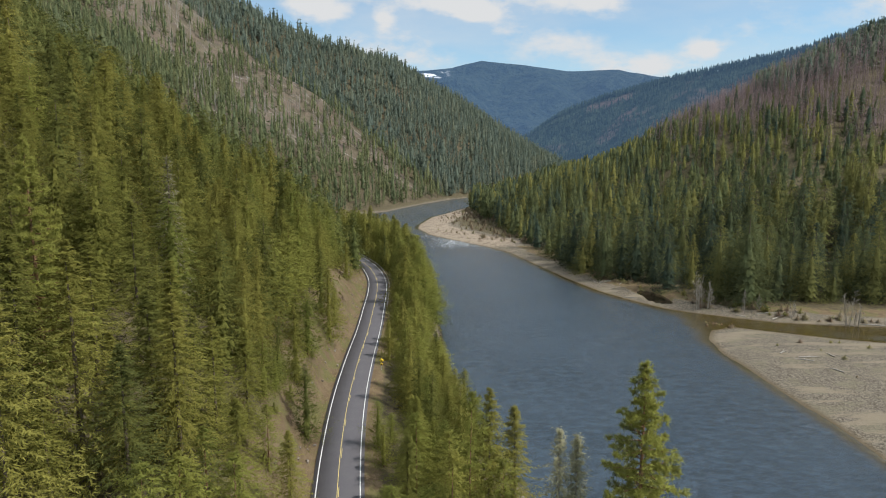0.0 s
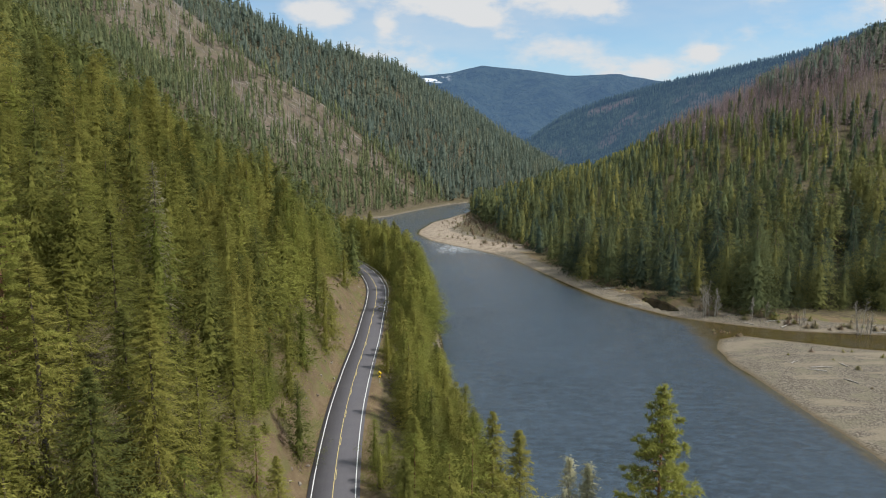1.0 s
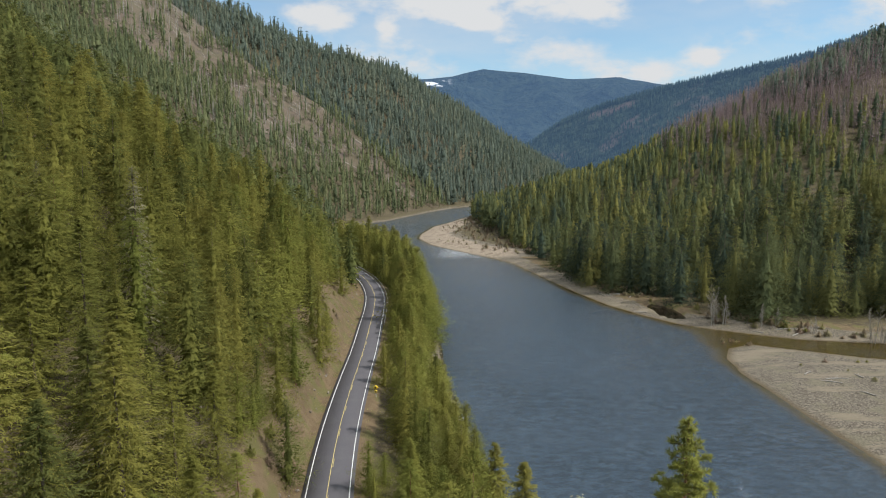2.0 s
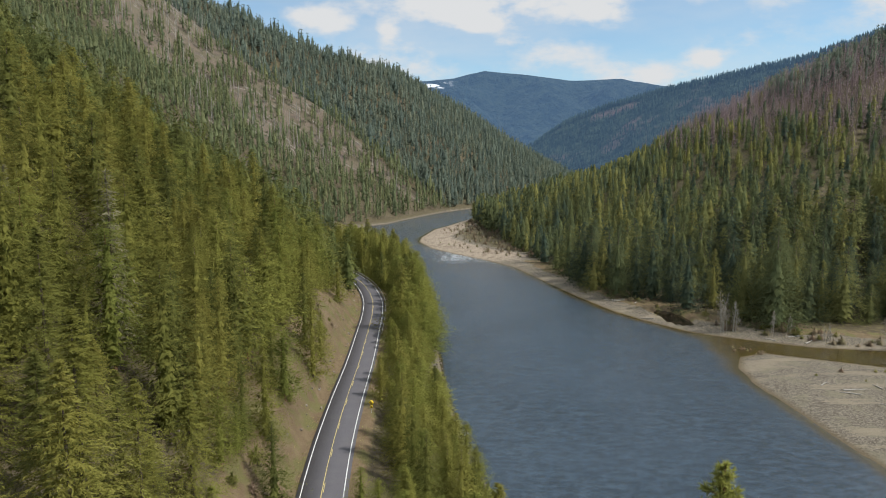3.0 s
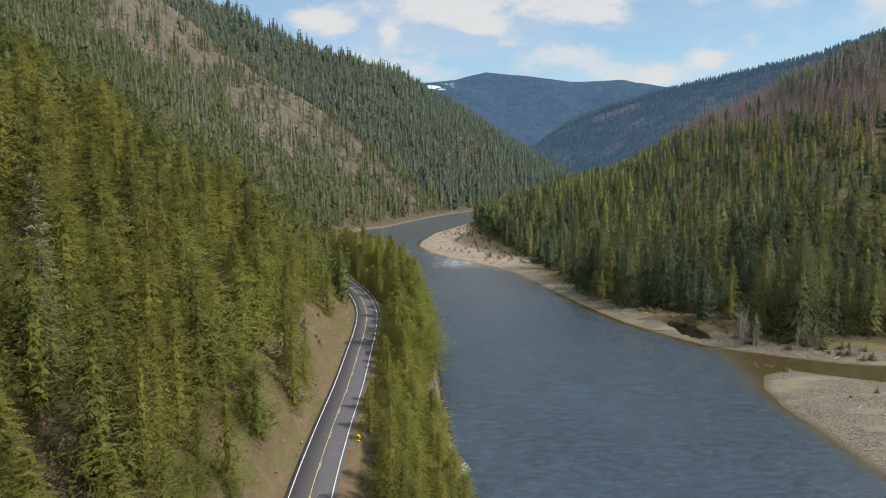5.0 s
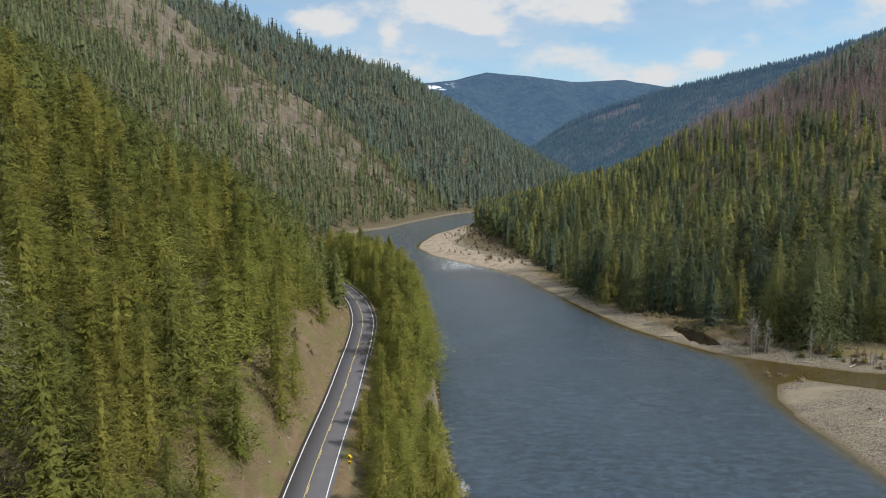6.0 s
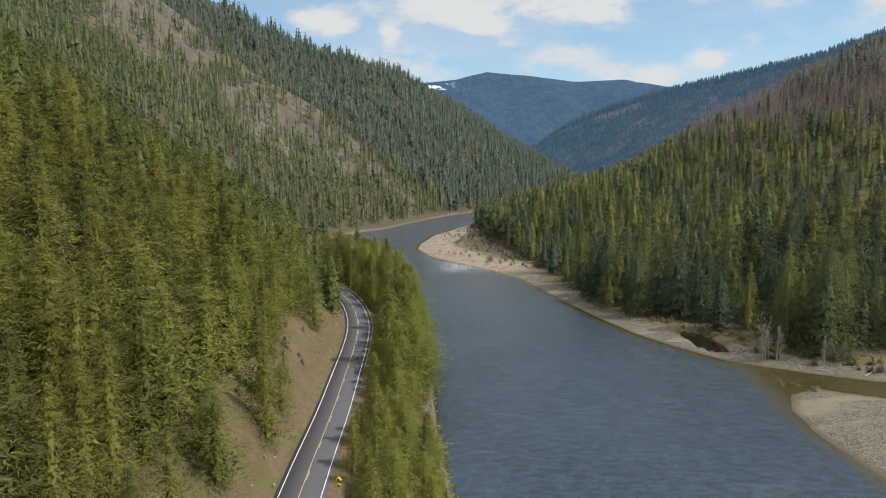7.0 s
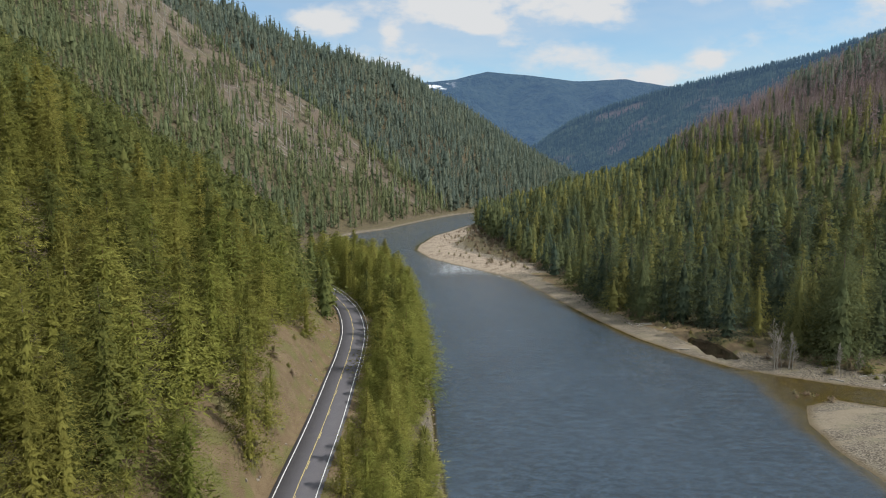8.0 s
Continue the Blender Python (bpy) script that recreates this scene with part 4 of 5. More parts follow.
def build_forest():
    make_models()
    taken = []
    # trees that stand out
    for kind, where, x, y, top, model, slim in (
            ("dead", "slope", -52.5, 122.4, 66.0, 0, 1.1), ("pine", "slope", -32.2, 147.3, 34.5, 1, 1.3), ("fir", "slope", -38.7, 196.3, 43.5, 2, 0.9), ("fir", "slope", -34.8, 178.6, 40.0, 3, 0.85),
            ("pine", "slope", -33.5, 192.3, 27.0, 2, 0.8), ("pine", "slope", -39.5, 160.0, 34.0, 3, 0.9), ("fir", "slope", -37.6, 117.6, 47.0, 1, 1.0), ("fir", "slope", -33.6, 89.5, 43.5, 4, 1.05),
            ("tall_pine", "slope", -49.0, 75.5, 69.0, 0, 0.8), ("fir", "slope", -41.3, 118.0, 52.0, 0, 1.0), ("fir", "slope", -54.2, 126.0, 61.0, 5, 1.0), ("fir", "slope", -43.8, 134.0, 55.0, 6, 1.0),
            ("fir", "strip", 6.0, 78.0, 37.0, 1, 0.95), ("fir", "strip", 9.4, 80.0, 34.0, 4, 0.9), ("pine", "strip", 3.6, 75.0, 37.6, 1, 0.6), ("pine", "strip", 1.2, 72.0, 31.5, 3, 0.8), ("pine", "strip", 7.4, 73.0, 30.0, 2, 0.8), ("snag", "strip", 13.7, 70.8, 34.8, 1, 1.25), ("snag", "strip", 16.1, 72.0, 33.4, 2, 1.1),
            ("fir", "strip", -31.0, 330.0, 30.0, 2, 1.1), ("fir", "strip", -26.0, 322.0, 29.0, 3, 1.0), ("fir", "strip", -36.4, 353.0, 29.5, 0, 1.1)):
        plant_to(kind, LABELS[where][kind], x, y, top, "trees above the road" if where == "slope" else "trees between road and river", model, slim)
        taken.append((x, y))
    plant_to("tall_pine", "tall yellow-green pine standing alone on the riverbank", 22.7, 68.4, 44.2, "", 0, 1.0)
    taken.append((22.7, 68.4))
    taken = np.array(taken)

    def free(x, y, gap):
        return np.min(np.hypot(x[:, None] - taken[None, :, 0], y[:, None] - taken[None, :, 1]), 1) > gap

    # the western mountainside above the road
    x, y, r = scatter(-340, -14, 30, 580, 7.3, 101)
    db, xb = away(x, y, BASE), across(BASE, y)
    open_bank = np.interp(y, [86, 92, 105, 111, 118, 126, 138, 160, 180, 250, 330], [-2.5, 5.5, 5.5, -1, -1, 5, 7, 6.5, 3, 3, 3]) + 4.6
    open_bank = np.maximum(open_bank, np.where(y > 190, 9.5, 0))
    thick = np.interp(db - open_bank, [-7, -1, 3, 8], [0.06, 0.3, 0.8, 0.98])
    keep = (x < xb - 6) & (r.uniform(0, 1, len(x)) < thick) & in_plan(x, y) & (land(x, y)[0] < 72 + 0.25 * y) & free(x, y, 4.0) & (np.hypot((x + 43) / 4.5, (y - 85) / 10) > 1) & open_to_valley(x, y, level(x, y) + 26)
    x, y, db = x[keep], y[keep], db[keep]
    near = (y < 250) & (y > 40) & (db < 85)
    order = np.argsort(y + db * 0.6)
    chosen = [i for i in order if near[i]][:300]
    for i in chosen:
        kind = "pine" if r.uniform() < (0.5 if db[i] < 22 else 0.15) else "dead" if r.uniform() < 0.04 else "fir"
        plant(kind, LABELS["slope"][kind], x[i], y[i], r.uniform(0.54, 1.26) * (0.75 if db[i] < 18 else 1), "trees above the road", r.uniform(0, 6.28), int(r.integers(0, 20)), r.uniform(0.95, 1.35))
    rest = np.ones(len(x), bool)
    rest[chosen] = False
    rest &= (y < 470) | (r.uniform(0, 1, len(x)) < 0.7)
    rows = forest_rows(x[rest], y[rest], r, 6, 0.60, 1.22)
    rows[rows[:, 1] > 320, 5] += 6
    tagged(new("mountain_forest", merge("mountain_forest", MID_MODELS["fir"] + MID_MODELS["far_fir"], rows, M["upslope_needles"], 0.28)), "dense olive green conifer forest on the mountainside", "forest", kind="stuff")

    # the wooded strip between road and river
    x, y, r = scatter(-70, 30, 66, 420, 5.4, 102)
    db, dl = away(x, y, ROAD), away(x, y, SHORE_L)
    keep = (x > across(ROAD, y)) & (x < across(SHORE_L, y)) & (db > np.where(y > 200, 7.0, 6.8)) & (dl > np.where(y > 220, 1.6, 3.6)) & ((y > 125) | (x < 5)) & ~((np.abs(x + 15.9 - 0.128 * (158.8 - y)) < 5.0) & (y > 126) & (y < 166)) & free(x, y, 3.2) & (r.uniform(0, 1, len(x)) < 0.93)
    for x1, y1, d1 in zip(x[keep], y[keep], dl[keep]):
        kind = "pine" if r.uniform() < 0.78 else "fir"
        plant(kind, LABELS["strip"][kind], x1, y1, (0.6 if away(np.array([x1]), np.array([y1]), ROAD)[0] < 11 else 1.0) * r.uniform(0.52, 0.82) * (0.75 if d1 < 7 and y1 < 215 else 1.0) * (1.5 if y1 > 290 else 1.38 if y1 > 215 else 1.0), "trees between road and river", r.uniform(0, 6.28), int(r.integers(0, 20)), r.uniform(1.0, 1.4))

    # the eastern shore
    for x1, y1, top, model, slim in ((106.5, 297.0, 34.0, 1, 1.2), (128.8, 266.0, 46.0, 2, 1.0), (83.0, 324.7, 37.0, 3, 0.9), (88.7, 339.0, 38.0, 4, 0.9), (122.0, 278.0, 40.0, 0, 1.0)):
        plant_to("cedar", "tall green conifer standing out at the forest edge", x1, y1, top, "trees on the far bank", model, slim)
    taken = np.array([(106.5, 297.0), (128.8, 266.0), (83.0, 324.7), (88.7, 339.0), (122.0, 278.0)])
    x, y, r = scatter(-30, 440, 225, 1000, 8.4, 103)
    dr, z = away(x, y, SHORE_R), land(x, y)[0]
    edge = np.interp(y, [225, 268, 270, 286, 294, 319, 342, 391, 440, 486, 600, 742, 800], [400, 166, 131, 122, 116, 90, 76, 68, 62, 53, 40, 26, 90]) + 4 * fbm(x, y, 25, 2, 91)
    keep = (x > edge) & (dr > 8) & in_plan(x, y) & (r.uniform(0, 1, len(x)) < 1 - 0.88 * smooth(68, 112, z + 0.05 * (x - 260) + 16 * fbm(x, y, 70, 3, 94))) & free(x, y, 6.0) & open_to_valley(x, y, level(x, y) + 32)
    x, y, dr, z = x[keep], y[keep], dr[keep], z[keep]
    order = np.argsort(y + 0.35 * dr)
    chosen = [i for i in order if dr[i] < 125][:210]
    for i in chosen:
        plant("cedar", "tall dark green conifer at the edge of the river flat", x[i], y[i], r.uniform(0.45, 1.16), "trees on the far bank", r.uniform(0, 6.28), int(r.integers(0, 20)), r.uniform(0.95, 1.4))
    rest = np.ones(len(x), bool)
    rest[chosen] = False
    rest &= (dr < 330)
    close = rest & (y < 560) & (dr < 210)
    rows = forest_rows(x[close], y[close], r, 6, 0.50, 1.12)
    rows[:, 3] *= 1 - 0.36 * smooth(14, 55, rows[:, 2])
    tagged(new("river_flat_forest", merge("river_flat_forest", MID_MODELS["cedar"], rows, M["cedar_needles"])), "dark green conifer forest across the river", "forest", kind="stuff")
    rest &= ~close
    rows = forest_rows(x[rest], y[rest], r, 4, 19, 33)
    rows[:, 3] *= 1 - 0.36 * smooth(14, 55, rows[:, 2])
    tagged(new("bend_forest", merge("bend_forest", FAR_MODELS["full"], rows, M["cedar_needles"])), "green conifer forest on the inside of the river bend", "forest", kind="stuff")
    # bare larches above it
    x, y, r = scatter(60, 700, 300, 1200, 5.7, 104)
    z, dr = land(x, y)[0], away(x, y, SHORE_R)
    keep = (x > across(SHORE_R, y)) & (r.uniform(0, 1, len(x)) < smooth(58, 96, z + 0.05 * (x - 260) + 16 * fbm(x, y, 70, 3, 94)) * (1 - 0.97 * smooth(146, 164, z + 12 * fbm(x, y, 60, 2, 96)))) & in_plan(x, y, 0.8) & open_to_valley(x, y, level(x, y) + 22)
    rows = forest_rows(x[keep], y[keep], r, 3, 14, 25)
    tagged(new("bare_larch_forest", merge("bare_larch_forest", FAR_MODELS["spike"], rows, M["bare_larch_twigs"])), "leafless reddish-brown larches on the upper slope", "forest", kind="stuff")
    x, y, r = scatter(150, 900, 420, 1300, 10.0, 106)
    z = land(x, y)[0]
    keep = (x > across(SHORE_R, y)) & (away(x, y, SHORE_R) > 300) & in_plan(x, y, 0.8) & open_to_valley(x, y, z + 26)
    rows2 = forest_rows(x[keep], y[keep], r, 4, 15, 27)
    tagged(new("upper_slope_forest", merge("upper_slope_forest", FAR_MODELS["fir"], rows2, M["hazed_far_needles"])), "scattered dark conifers on the upper slope", "forest", kind="stuff")

    # dark conifers along the ridge
    x, y, r = scatter(230, 900, 380, 1250, 6.0, 116)
    z = land(x, y)[0]
    keep = (x > across(SHORE_R, y)) & (r.uniform(0, 1, len(x)) < smooth(144, 164, z + 12 * fbm(x, y, 60, 2, 96))) & in_plan(x, y, 0.8) & open_to_valley(x, y, z + 22)
    rows3 = forest_rows(x[keep], y[keep], r, 4, 12, 21)
    rows3[:, 3] *= 1 + 0.5 * (rows3[:, 6] * 7.3 % 1) ** 4
    tagged(new("ridge_forest", merge("ridge_forest", FAR_MODELS["fir"], rows3, M["ridge_needles"])), "dark conifers along the ridge above the larches", "forest", kind="stuff")

    # the western slope beyond the bend: half bare on its sunny spur, dense forest behind it
    x, y, r = scatter(-900, 420, 430, 2300, 7.6, 105)
    z, _, _, bare, _ = land(x, y)
    s = (x + 100) * 0.415 + (y - 640) * 0.91
    keep = (x < across(BASE, y) - 4) & in_plan(x, y, 0.8) & ((y > 560) | (x < -340)) & (r.uniform(0, 1, len(x)) < (0.90 - 0.25 * bare) * (1 - 0.88 * bare * (1 - smooth(-0.22, 0.30, fbm(x, y, 26, 3, 97))))) & (z < 90 + 0.27 * y) & open_to_valley(x, y, z + 24)
    sunny = keep & (s < 290)
    rows = forest_rows(x[sunny], y[sunny], r, 3, 13, 25)
    rows[:, 3] *= 1 + 0.5 * (rows[:, 6] * 7.3 % 1) ** 3
    rows[:, 5] = np.where(rows[:, 6] * 13.7 % 1 > 0.25 + 0.75 * bare[sunny], rows[:, 5] + 3, rows[:, 5])
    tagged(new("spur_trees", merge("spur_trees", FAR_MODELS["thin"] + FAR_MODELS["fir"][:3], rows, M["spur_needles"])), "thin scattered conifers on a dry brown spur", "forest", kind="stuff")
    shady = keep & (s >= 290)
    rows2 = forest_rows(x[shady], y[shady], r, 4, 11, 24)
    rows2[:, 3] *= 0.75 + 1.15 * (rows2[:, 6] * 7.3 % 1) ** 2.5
    tagged(new("distant_forest", merge("distant_forest", FAR_MODELS["fir"], rows2, M["hazed_far_needles"])), "dense conifer forest on the distant mountainside, tinted blue-green with haze", "forest", kind="stuff")
    # dead stems still standing, and logs fallen down the slope
    x, y, r = scatter(-620, -20, 560, 1250, 12.5, 108)
    z, _, _, bare, _ = land(x, y)
    keep = (x < across(BASE, y) - 30) & in_plan(x, y, 0.8) & (bare > 0.5) & (r.uniform(0, 1, len(x)) < 0.42)
    pole = np.array([(math.cos(a) * w, math.sin(a) * w, h) for h, w in ((-0.03, 0.024), (1.0, 0.008)) for a in (0, 2.1, 4.2)])
    sides = np.array([(0, 1, 4, 3), (1, 2, 5, 4), (2, 0, 3, 5)])
    rows = forest_rows(x[keep], y[keep], r, 1, 10, 26, 0.0)
    tagged(new("dead_stems", merge("dead_stems", [(pole, sides, unit(pole * (1, 1, 0) + 1e-3))], rows, M["dead_wood"])), "bare grey dead stems standing on the slope", "forest", kind="stuff")
    x, y, r = scatter(-620, -20, 560, 1250, 15, 109)
    z, _, _, bare, _ = land(x, y)
    keep = (x < across(BASE, y) - 30) & in_plan(x, y, 0.8) & (bare > 0.6) & (r.uniform(0, 1, len(x)) < 0.5)
    V, F = [], []
    for x1, y1 in zip(x[keep], y[keep]):
        way = unit(np.array([[0.91, -0.415, 0]]) + r.normal(0, 0.25, (1, 3)) * (1, 1, 0))[0]
        reach = r.uniform(8, 22)
        a, b = np.array([x1, y1, 0]), np.array([x1, y1, 0]) + way * reach
        a[2], b[2] = height(a[0], a[1]) + 0.25, height(b[0], b[1]) + 0.35
        across_way = np.array([-way[1], way[0], 0])
        n = len(V)
        for p, w in ((a, 0.46), (b, 0.22)):
            V += [p + across_way * w, p - across_way * w, p + np.array([0, 0, 1.6 * w])]
        F += [(n + i, n + (i + 1) % 3, n + 3 + (i + 1) % 3, n + 3 + i) for i in range(3)]
    tagged(new("fallen_logs", mesh_of("fallen_logs", V, F, M["dead_wood"])), "pale fallen tree trunks lying down the slope", "logs", kind="stuff")
    # the wooded mountain down the valley
    x, y, r = scatter(250, 1700, 1700, 2900, 16, 107)
    z = ridge_land(x, y, MID_CREST, 0.62, 45, 201)
    keep = (z > 20) & (x < 0.75 * y) & (r.uniform(0, 1, len(x)) > 0.9 * bare_flank(x, y))
    # closer together along the crest
    x2, y2, _ = scatter(370, 1700, 1800, 2800, 6.5, 117)
    crest = ridge_height(x2, y2, MID_CREST, 0.62)[1] < 28
    x, y = np.concatenate([x[keep], x2[crest]]), np.concatenate([y[keep], y2[crest]])
    z = ridge_land(x, y, MID_CREST, 0.62, 45, 201)
    keep = x < 0.75 * y
    n = int(keep.sum())
    rows = np.stack([x[keep], y[keep], z[keep] - 2, r.uniform(13, 25, n), r.uniform(0, 6.28, n), r.integers(0, 2, n), r.uniform(0, 1, n)], 1)
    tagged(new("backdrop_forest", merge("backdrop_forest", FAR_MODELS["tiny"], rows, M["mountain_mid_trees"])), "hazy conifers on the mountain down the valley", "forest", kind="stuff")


# ================= small things =================
def tubes(segments, sides=5):
    """Tapered tubes from (a, b, radius at a, radius at b)."""
    V, F = [], []
    for a, b, ra, rb in segments:
        a, b = np.array(a, float), np.array(b, float)
        w = unit((b - a)[None])[0]
        u = unit(np.cross(w, (0.3, 0.2, 0.93) if abs(w[2]) < 0.9 else (1, 0, 0))[None])[0]
        v = np.cross(w, u)
        n = len(V)
        for p, q in ((a, ra), (b, rb)):
            V += [p + q * (math.cos(6.2832 * k / sides) * u + math.sin(6.2832 * k / sides) * v) for k in range(sides)]
        F += [(n + k, n + (k + 1) % sides, n + sides + (k + 1) % sides, n + sides + k) for k in range(sides)]
    return np.array(V), np.array(F)


def limbs(r, a, way, reach, thick, depth, out):
    """A branching limb; adds its tubes to out."""
    b = a + way * reach
    out.append((a, b, thick, thick * 0.55))
    if depth == 0:
        return
    for k in range(int(r.integers(3, 6))):
        f = r.uniform(0.35, 1.0)
        turn = unit((way + r.normal(0, 0.55, 3) + np.array([0, 0, 0.18]))[None])[0]
        limbs(r, a + way * reach * f, turn, reach * r.uniform(0.35, 0.6), thick * (0.62 - 0.25 * f), depth - 1, out)


def bare_tree(x, y, high, stems, seed, label):
    r = np.random.default_rng(seed)
    root = new("bare_tree")
    root.location = (x, y, height(x, y) - 0.2)
    for k in range(stems + 2):
        foot = np.array([r.normal(0, 0.7), r.normal(0, 0.7), 0]) * (0.4 + (stems > 1))
        way = unit(np.array([[r.normal(0, 0.09), r.normal(0, 0.09), 1]]))[0]
        h = high * (r.uniform(0.85, 1.0) if k == 0 else r.uniform(0.5, 0.95))
        part("trunk", mesh_of("trunk", *tubes([(foot, foot + way * h * 0.5, 0.12, 0.08), (foot + way * h * 0.5, foot + way * h, 0.08, 0.02)], 6), M["twig_bark"]), root)
        for j in range(15):
            out = []
            f = 0.22 + 0.052 * j
            turn = unit((way * 0.9 + np.array([*r.normal(0, 0.7, 2), 0.1]))[None])[0]
            limbs(r, foot + way * h * f, turn, h * 0.21 * (1.2 - f * 0.8), 0.055, 2, out)
            part("branch", mesh_of("branch", *tubes(out, 3), M["twig_bark"]), root)
    return tagged(root, label, "tree", "bare trees on the shore")


SHRUBS, SHRUB_FORMS = [], []


def shrub(x, y, size, model, label, group):
    if not SHRUBS:
        r = np.random.default_rng(77)
        for i in range(6):
            v, f, o = crown(r, 1.0, 0.75, 0.0, 9, 7, 5, shape=0.45, size=0.35, droop=-0.35, ragged=0.35, slim=0.22)
            SHRUB_FORMS.append((v, f, o))
            SHRUBS.append(with_outward(mesh_of("shrub", v, f, M["brush_twigs" if i % 3 else "bush_leaves"]), o))
    ob = new("shrub", SHRUBS[model % 6])
    ob.matrix_world = Matrix.LocRotScale((x, y, height(x, y) - 0.1), Euler((0, 0, x * 7.1)), (size, size, size * 0.85))
    return tagged(ob, label, "shrub", group)


def rock_mesh(r):
    bm = bmesh.new()
    bmesh.ops.create_icosphere(bm, subdivisions=2, radius=0.5)
    push = [(Vector(r.normal(0, 1, 3)).normalized(), r.uniform(0.24, 0.42)) for k in range(9)]
    for v in bm.verts:
        for way, cut in push:
            over = v.co.dot(way) - cut
            if over > 0:
                v.co -= way * over * 0.85
        v.co *= 1 + r.normal(0, 0.03)
    me = bpy.data.meshes.new("rock")
    bm.to_mesh(me)
    bm.free()
    me.materials.append(M["rock"])
    return me


def prism(points, z0, z1):
    """An upright slab over a flat outline, as a mesh's verts and faces (three-cornered)."""
    n = len(points)
    V = [(x, y, z0) for x, y in points] + [(x, y, z1) for x, y in points]
    F = [(0, i + 1, i) for i in range(1, n - 1)] + [(n, n + i, n + i + 1) for i in range(1, n - 1)]
    for i in range(n):
        j = (i + 1) % n
        F += [(i, j, n + j), (i, n + j, n + i)]
    return V, F


def plate(name, outline, y, thick, mat, parent, label=""):
    """A flat plate that faces south, at y in front of its parent's post."""
    V, F = prism(outline, 0, thick)
    V = [(a, y - c, b) for a, b, c in V]
    return part(name, mesh_of(name, V, F, M[mat]), parent, label)


def build_sign():
    root = new("warning_sign")
    root.matrix_world = pose(-15.9, 158.8, height(-15.9, 158.8) - 0.1, 0, 0, 6)
    part("post", mesh_of("post", *tubes([((0, 0, -0.4), (0, 0, 3.15), 0.05, 0.05)], 6), M["galvanised"]), root, "galvanised steel post")
    c, s = 2.62, 0.62
    panel = plate("panel", [(0, c - s), (s, c), (0, c + s), (-s, c)], -0.06, 0.012, "sign_yellow", root, "yellow diamond-shaped panel")
    arrow = [(-0.07, c - 0.34), (0.07, c - 0.34), (0.07, c - 0.05), (-0.06, c + 0.12), (0.06, c + 0.22), (-0.24, c + 0.30), (-0.22, c - 0.02), (-0.14, c + 0.05), (-0.07, c - 0.08)]
    plate("arrow", arrow, -0.078, 0.004, "sign_black", panel, "black curve arrow")
    plaque = plate("plaque", [(-0.31, 1.35), (0.31, 1.35), (0.31, 1.92), (-0.31, 1.92)], -0.06, 0.012, "sign_yellow", root, "small yellow speed plaque")
    plate("bar", [(-0.18, 1.52), (0.18, 1.52), (0.18, 1.76), (-0.18, 1.76)], -0.078, 0.004, "sign_black", plaque)
    tagged(root, "yellow diamond curve warning sign beside the road", "road sign")


def build_guardrail():
    root = tagged(new("guardrail"), "galvanised steel guardrail along the outside of the bend", "guardrail")
    i0 = next(i for i, p in enumerate(RC) if p[1] > 222)
    i1 = next(i for i, p in enumerate(RC) if p[1] > 352)
    c, n = RC[i0:i1], RN[i0:i1]
    profile = [(0.00, 0.45), (0.04, 0.50), (0.04, 0.56), (-0.02, 0.60), (0.04, 0.64), (0.04, 0.70), (0.00, 0.75), (-0.03, 0.75), (-0.03, 0.45)]
    k, m = len(c), len(profile)
    V = [(*(c[i] + n[i] * (-4.72 + a)), ROAD_Z + b) for i in range(k) for a, b in profile]
    F = [(i * m + j, i * m + (j + 1) % m, (i + 1) * m + (j + 1) % m, (i + 1) * m + j) for i in range(k - 1) for j in range(m)]
    part("rail", mesh_of("rail", V, F, M["galvanised"]), root, "corrugated steel rail")
    V, F = prism([(-0.07, -0.07), (0.07, -0.07), (0.07, 0.07), (-0.07, 0.07)], -0.6, 0.78)
    post = mesh_of("post", V, F, M["dead_wood"])
    for i in range(0, k, 1):
        ob = part("post", post, root)
        ob.location = (*(c[i] - n[i] * 4.86), ROAD_Z)


def build_grass():
    """Dry grass on the cut bank, the shoulders and the eastern shore."""
    r = np.random.default_rng(91)
    y = np.concatenate([r.uniform(85, 330, 14000), r.uniform(86, 330, 2500), r.uniform(238, 420, 4000)])
    x = np.concatenate([across(ROAD, y[:14000]) - r.uniform(5.0, 22, 14000), across(ROAD, y[14000:16500]) + r.uniform(5.0, 8.5, 2500), across(SHORE_R, y[16500:]) + r.uniform(6, 30, 4000)])
    keep = fbm(x, y, 7, 3, 92) > -0.15
    x, y = x[keep], y[keep]
    n = len(x)
    a = unit(np.stack([r.normal(0, 0.9, n), r.normal(0, 0.9, n), np.ones(n)], 1))
    turn = r.uniform(0, 6.28, n)
    size = r.uniform(0.25, 0.6, n)
    v, f = kites(np.stack([x, y, level(x, y) - 0.05], 1), a, np.stack([np.cos(turn), np.sin(turn), 0 * turn], 1), size, size * 0.4, size * 0.2)
    me = with_outward(mesh_of("dry_grass", v, f, M["grass_blades"]), np.repeat(unit(a + (0, 0, 0.6)), 4, axis=0))
    attribute(me, "tint", np.repeat(r.uniform(0, 1, n), 4))
    tagged(new("dry_grass", me), "tufts of dry yellow-green grass on the banks", "grass", kind="stuff")


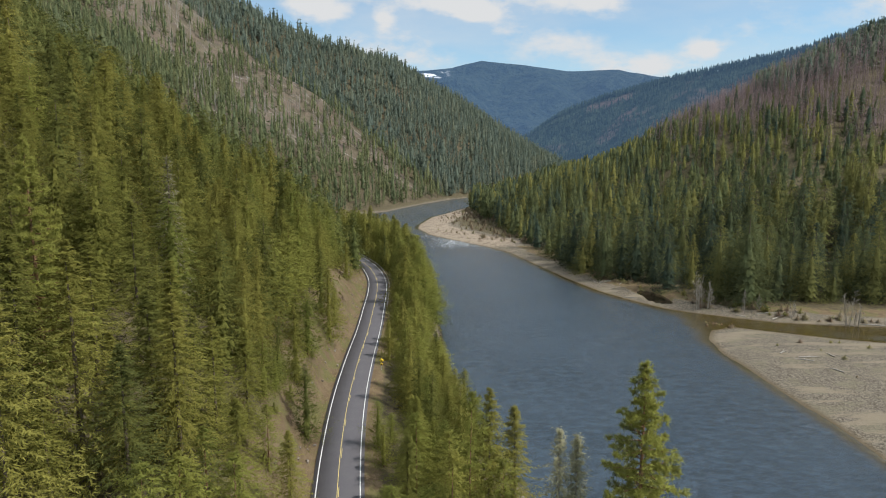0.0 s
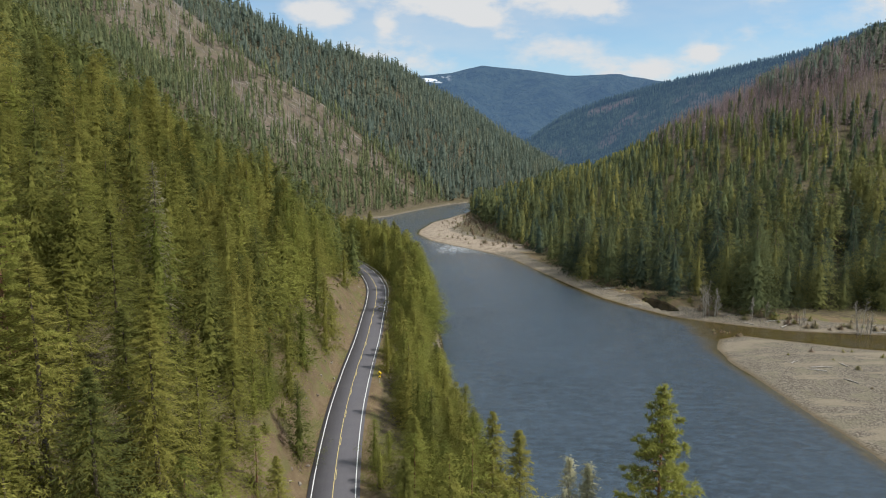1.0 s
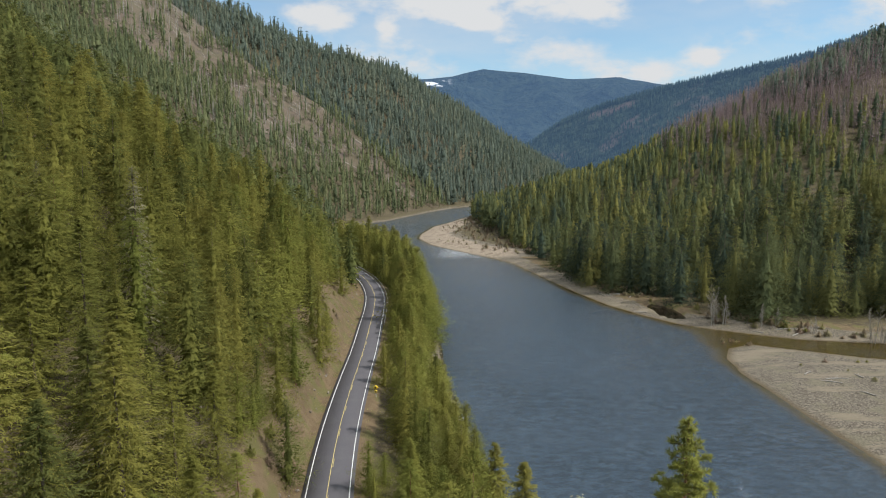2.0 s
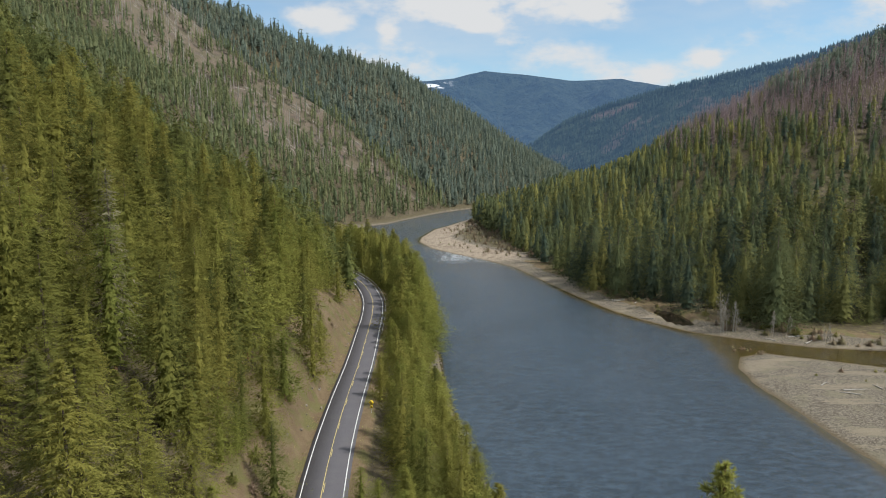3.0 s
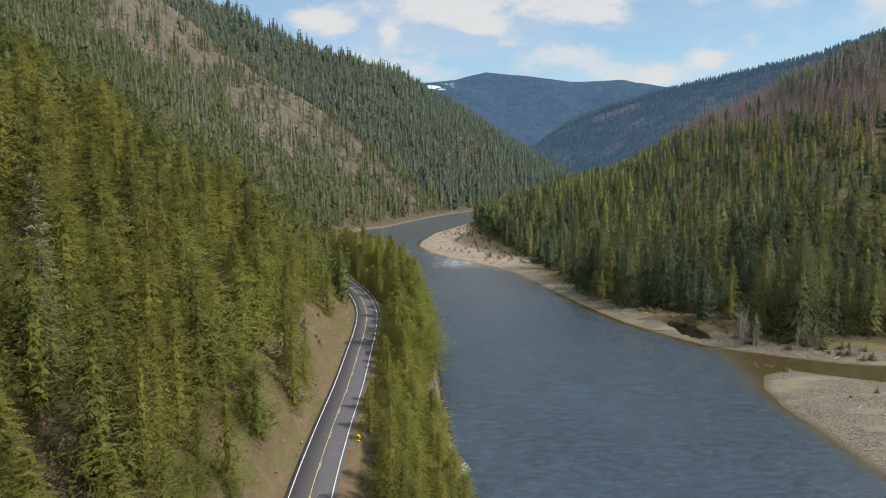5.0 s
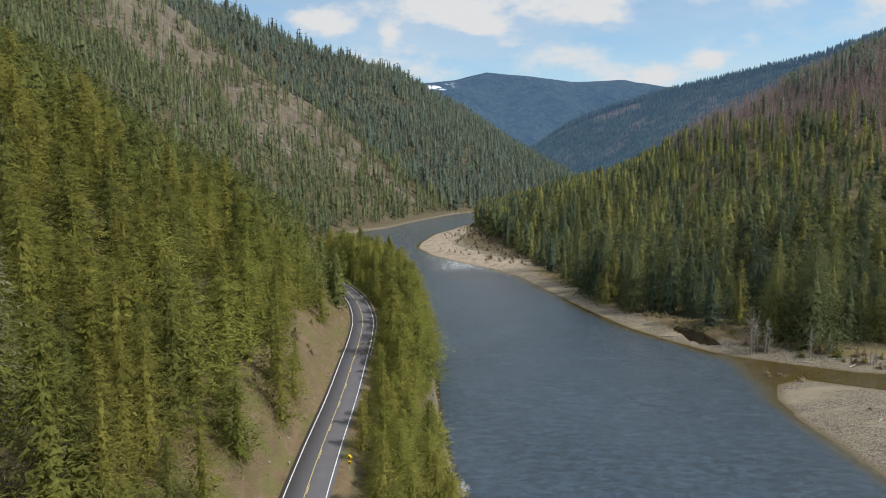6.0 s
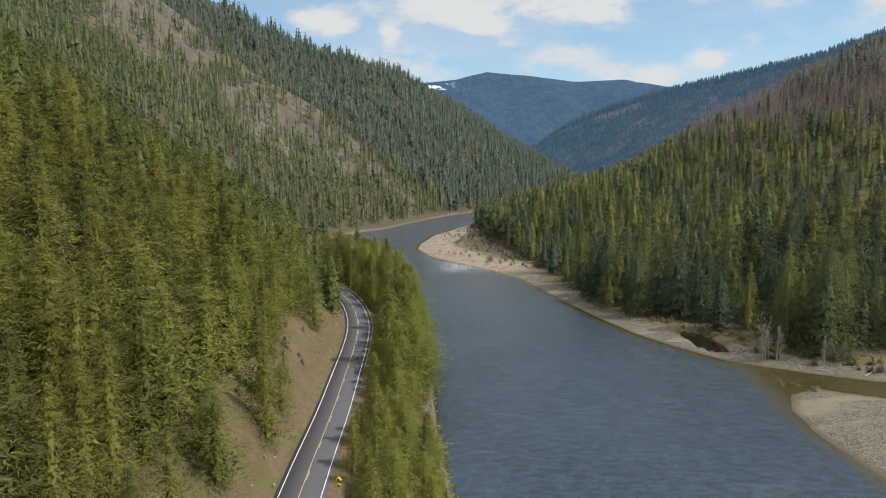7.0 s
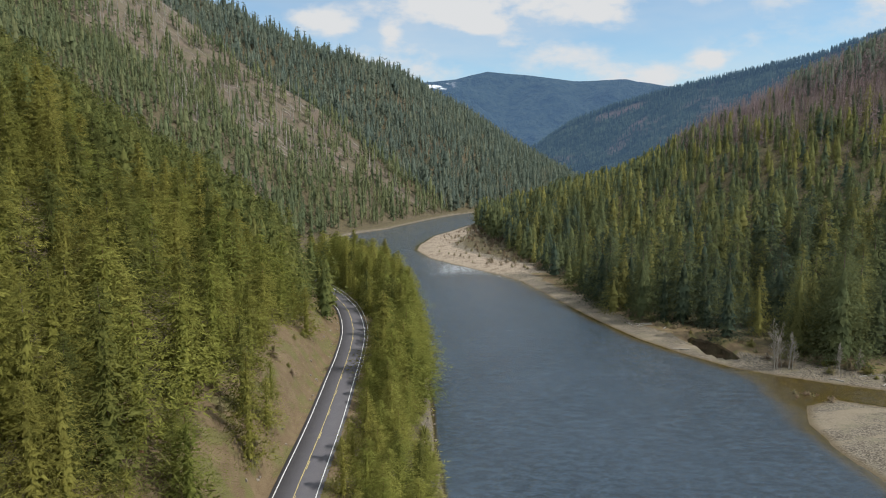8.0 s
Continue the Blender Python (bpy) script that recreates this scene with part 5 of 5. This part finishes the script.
def build_small_things():
    bare_tree(108.5, 264.5, 17.0, 4, 11, "leafless grey multi-stemmed tree on the gravel shore")
    bare_tree(112.5, 263.0, 13.0, 2, 12, "leafless grey multi-stemmed tree on the gravel shore")
    bare_tree(156.0, 239.5, 17.0, 1, 13, "tall leafless grey tree beside the side channel")
    bare_tree(160.0, 240.5, 10.0, 2, 14, "small leafless grey tree beside the side channel")
    bare_tree(141.0, 249.5, 7.5, 2, 15, "small leafless grey tree beside the side channel")
    bare_tree(126.0, 260.0, 9.0, 2, 16, "small leafless grey tree at the forest edge")
    bare_tree(131.0, 259.0, 8.5, 1, 17, "small leafless grey tree at the forest edge")
    r = np.random.default_rng(55)
    # shrubs on the cut bank, under the forest edge and on the bar
    done = 0
    while done < 95:
        y = r.uniform(92, 290)
        x = across(ROAD, y) - r.uniform(9, 26)
        shrub(x, y, r.uniform(0.8, 2.4), int(r.integers(0, 6)), "low brown leafless shrub on the dry cut bank", "shrubs on the cut bank")
        done += 1
    for k in range(85):
        y = r.uniform(236, 345) if k < 55 else r.uniform(240, 268)
        x = across(SHORE_R, y) + (r.uniform(13, 30) if k < 55 else r.uniform(12, 34))
        if math.hypot(x - 97, (y - 286) * 0.6) < 11:
            continue
        shrub(x, y, r.uniform(0.9, 2.3), int(r.integers(0, 6)), "reddish-brown leafless brush below the forest edge", "brush on the far bank")
    bar_brush = []
    for k in range(230):
        y = r.uniform(450, 730)
        wood = np.interp(y, [440, 486, 600, 742], [62, 53, 40, 26])
        far_in = r.uniform(0, 1) ** (0.45 if k < 130 else 1.6)
        x = across(SHORE_R, y) + 12 + (wood - across(SHORE_R, y) - 10) * far_in
        bar_brush.append((x, y, height(x, y) - 0.1, r.uniform(0.6, 1.3) * (1 + 1.2 * far_in), r.uniform(0, 6.28), int(r.integers(0, 6)), r.uniform(0, 1)))
    tagged(new("bar_brush", merge("bar_brush", SHRUB_FORMS, np.array(bar_brush), M["brush_twigs"])), "reddish-brown brush on the sandy bar", "brush", kind="stuff")
    for k in range(70):
        y = r.uniform(120, 330)
        x = across(SHORE_L, y) - r.uniform(1.5, 5.5)
        shrub(x, y, r.uniform(1.6, 4.0), 3 * int(r.integers(0, 2)), "yellow-green willow bush at the water's edge", "bushes at the water's edge")
    for k in range(26):
        x, y = r.uniform(112, 175), r.uniform(150, 216)
        shrub(x, y, r.uniform(0.5, 1.3), int(r.integers(0, 6)), "small dry plant on the gravel bar", "plants on the gravel bar")
    for k in range(34):
        x, y = 105.5 + r.normal(0, 5.0), 241.5 + r.normal(0, 2.6)
        if height(x, y) > -0.1:
            shrub(x, y, r.uniform(0.5, 1.2), 1, "low brown brush on the wet tip of the gravel bar", "brush on the gravel bar's tip")
    # rocks
    stones = [rock_mesh(r) for k in range(5)]

    def rock(x, y, size, label, group):
        ob = new("rock", stones[int(r.integers(0, 5))])
        ob.matrix_world = Matrix.LocRotScale((x, y, height(x, y) + 0.12 * size), Euler(r.uniform(0, 6, 3)), Vector(r.uniform(0.7, 1.3, 3)) * size)
        tagged(ob, label, "rock", group)

    for k in range(70):
        y = r.uniform(92, 300)
        rock(across(ROAD, y) - r.choice([r.uniform(5.2, 7.5), r.uniform(7, 22)]), y, r.uniform(0.25, 0.9), "brown broken rock at the foot of the cut bank", "rocks on the cut bank")
    for k in range(110):
        y = r.uniform(120, 320)
        rock(across(SHORE_L, y) - r.uniform(-0.6, 2.6), y, r.uniform(0.3, 1.1), "pale grey boulder at the water's edge", "boulders at the water's edge")
    for x, y, size in ((4.4, 172.3, 1.3), (5.4, 173.4, 0.9), (3.9, 170.8, 0.8)):
        rock(x, y, size, "wet boulder breaking the river surface", "boulders at the water's edge")
    # driftwood on the eastern shore and the bar
    for k in range(26):
        y = r.uniform(238, 330) if k < 16 else r.uniform(150, 215)
        x = across(SHORE_R, y) + r.uniform(3, 16) if k < 16 else r.uniform(106, 150)
        reach, turn = r.uniform(3, 9), r.uniform(0, 3.14)
        a = np.array([x, y, height(x, y) + 0.15])
        b = a + np.array([math.cos(turn) * reach, math.sin(turn) * reach * 0.6, 0])
        b[2] = height(b[0], b[1]) + 0.15
        if b[2] < 0.1:
            continue
        mid = (a + b) / 2 + np.array([0, 0.2, 0.06])
        ob = new("driftwood_log", mesh_of("driftwood_log", *tubes([(a, mid, 0.22, 0.18), (mid, b, 0.18, 0.08), (mid, mid + np.array([0.5, 0.6, 0.7]), 0.07, 0.03)], 6), M["dead_wood"]))
        tagged(ob, "bleached driftwood log on the gravel shore", "log", "driftwood on the shore")
    # a dark still pool
    ring = [(97.8 + 7.2 * math.cos(a) * math.cos(0.14) - 2.3 * math.sin(a), 288.5 + 16.2 * math.sin(a)) for a in np.linspace(0, 6.2832, 29)[:-1]]
    V = [(97.8, 288.5, 0.3)] + [(a, b, 0.3) for a, b in ring]
    me = mesh_of("pool_water", V, [(0, i + 1, (i + 1) % 28 + 1) for i in range(28)], M["shadowed_pool"])
    tagged(new("pool_water", me), "dark still pool in the gravel shore", "water", kind="structure")


build_ground()
build_water()
build_road()
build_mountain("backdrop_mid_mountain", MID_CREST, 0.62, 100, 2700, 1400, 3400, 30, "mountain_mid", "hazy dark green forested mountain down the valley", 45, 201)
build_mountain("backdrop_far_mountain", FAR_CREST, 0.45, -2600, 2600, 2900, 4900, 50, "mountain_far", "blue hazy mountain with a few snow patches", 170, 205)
build_forest()
build_sign()
build_guardrail()
build_small_things()
build_grass()
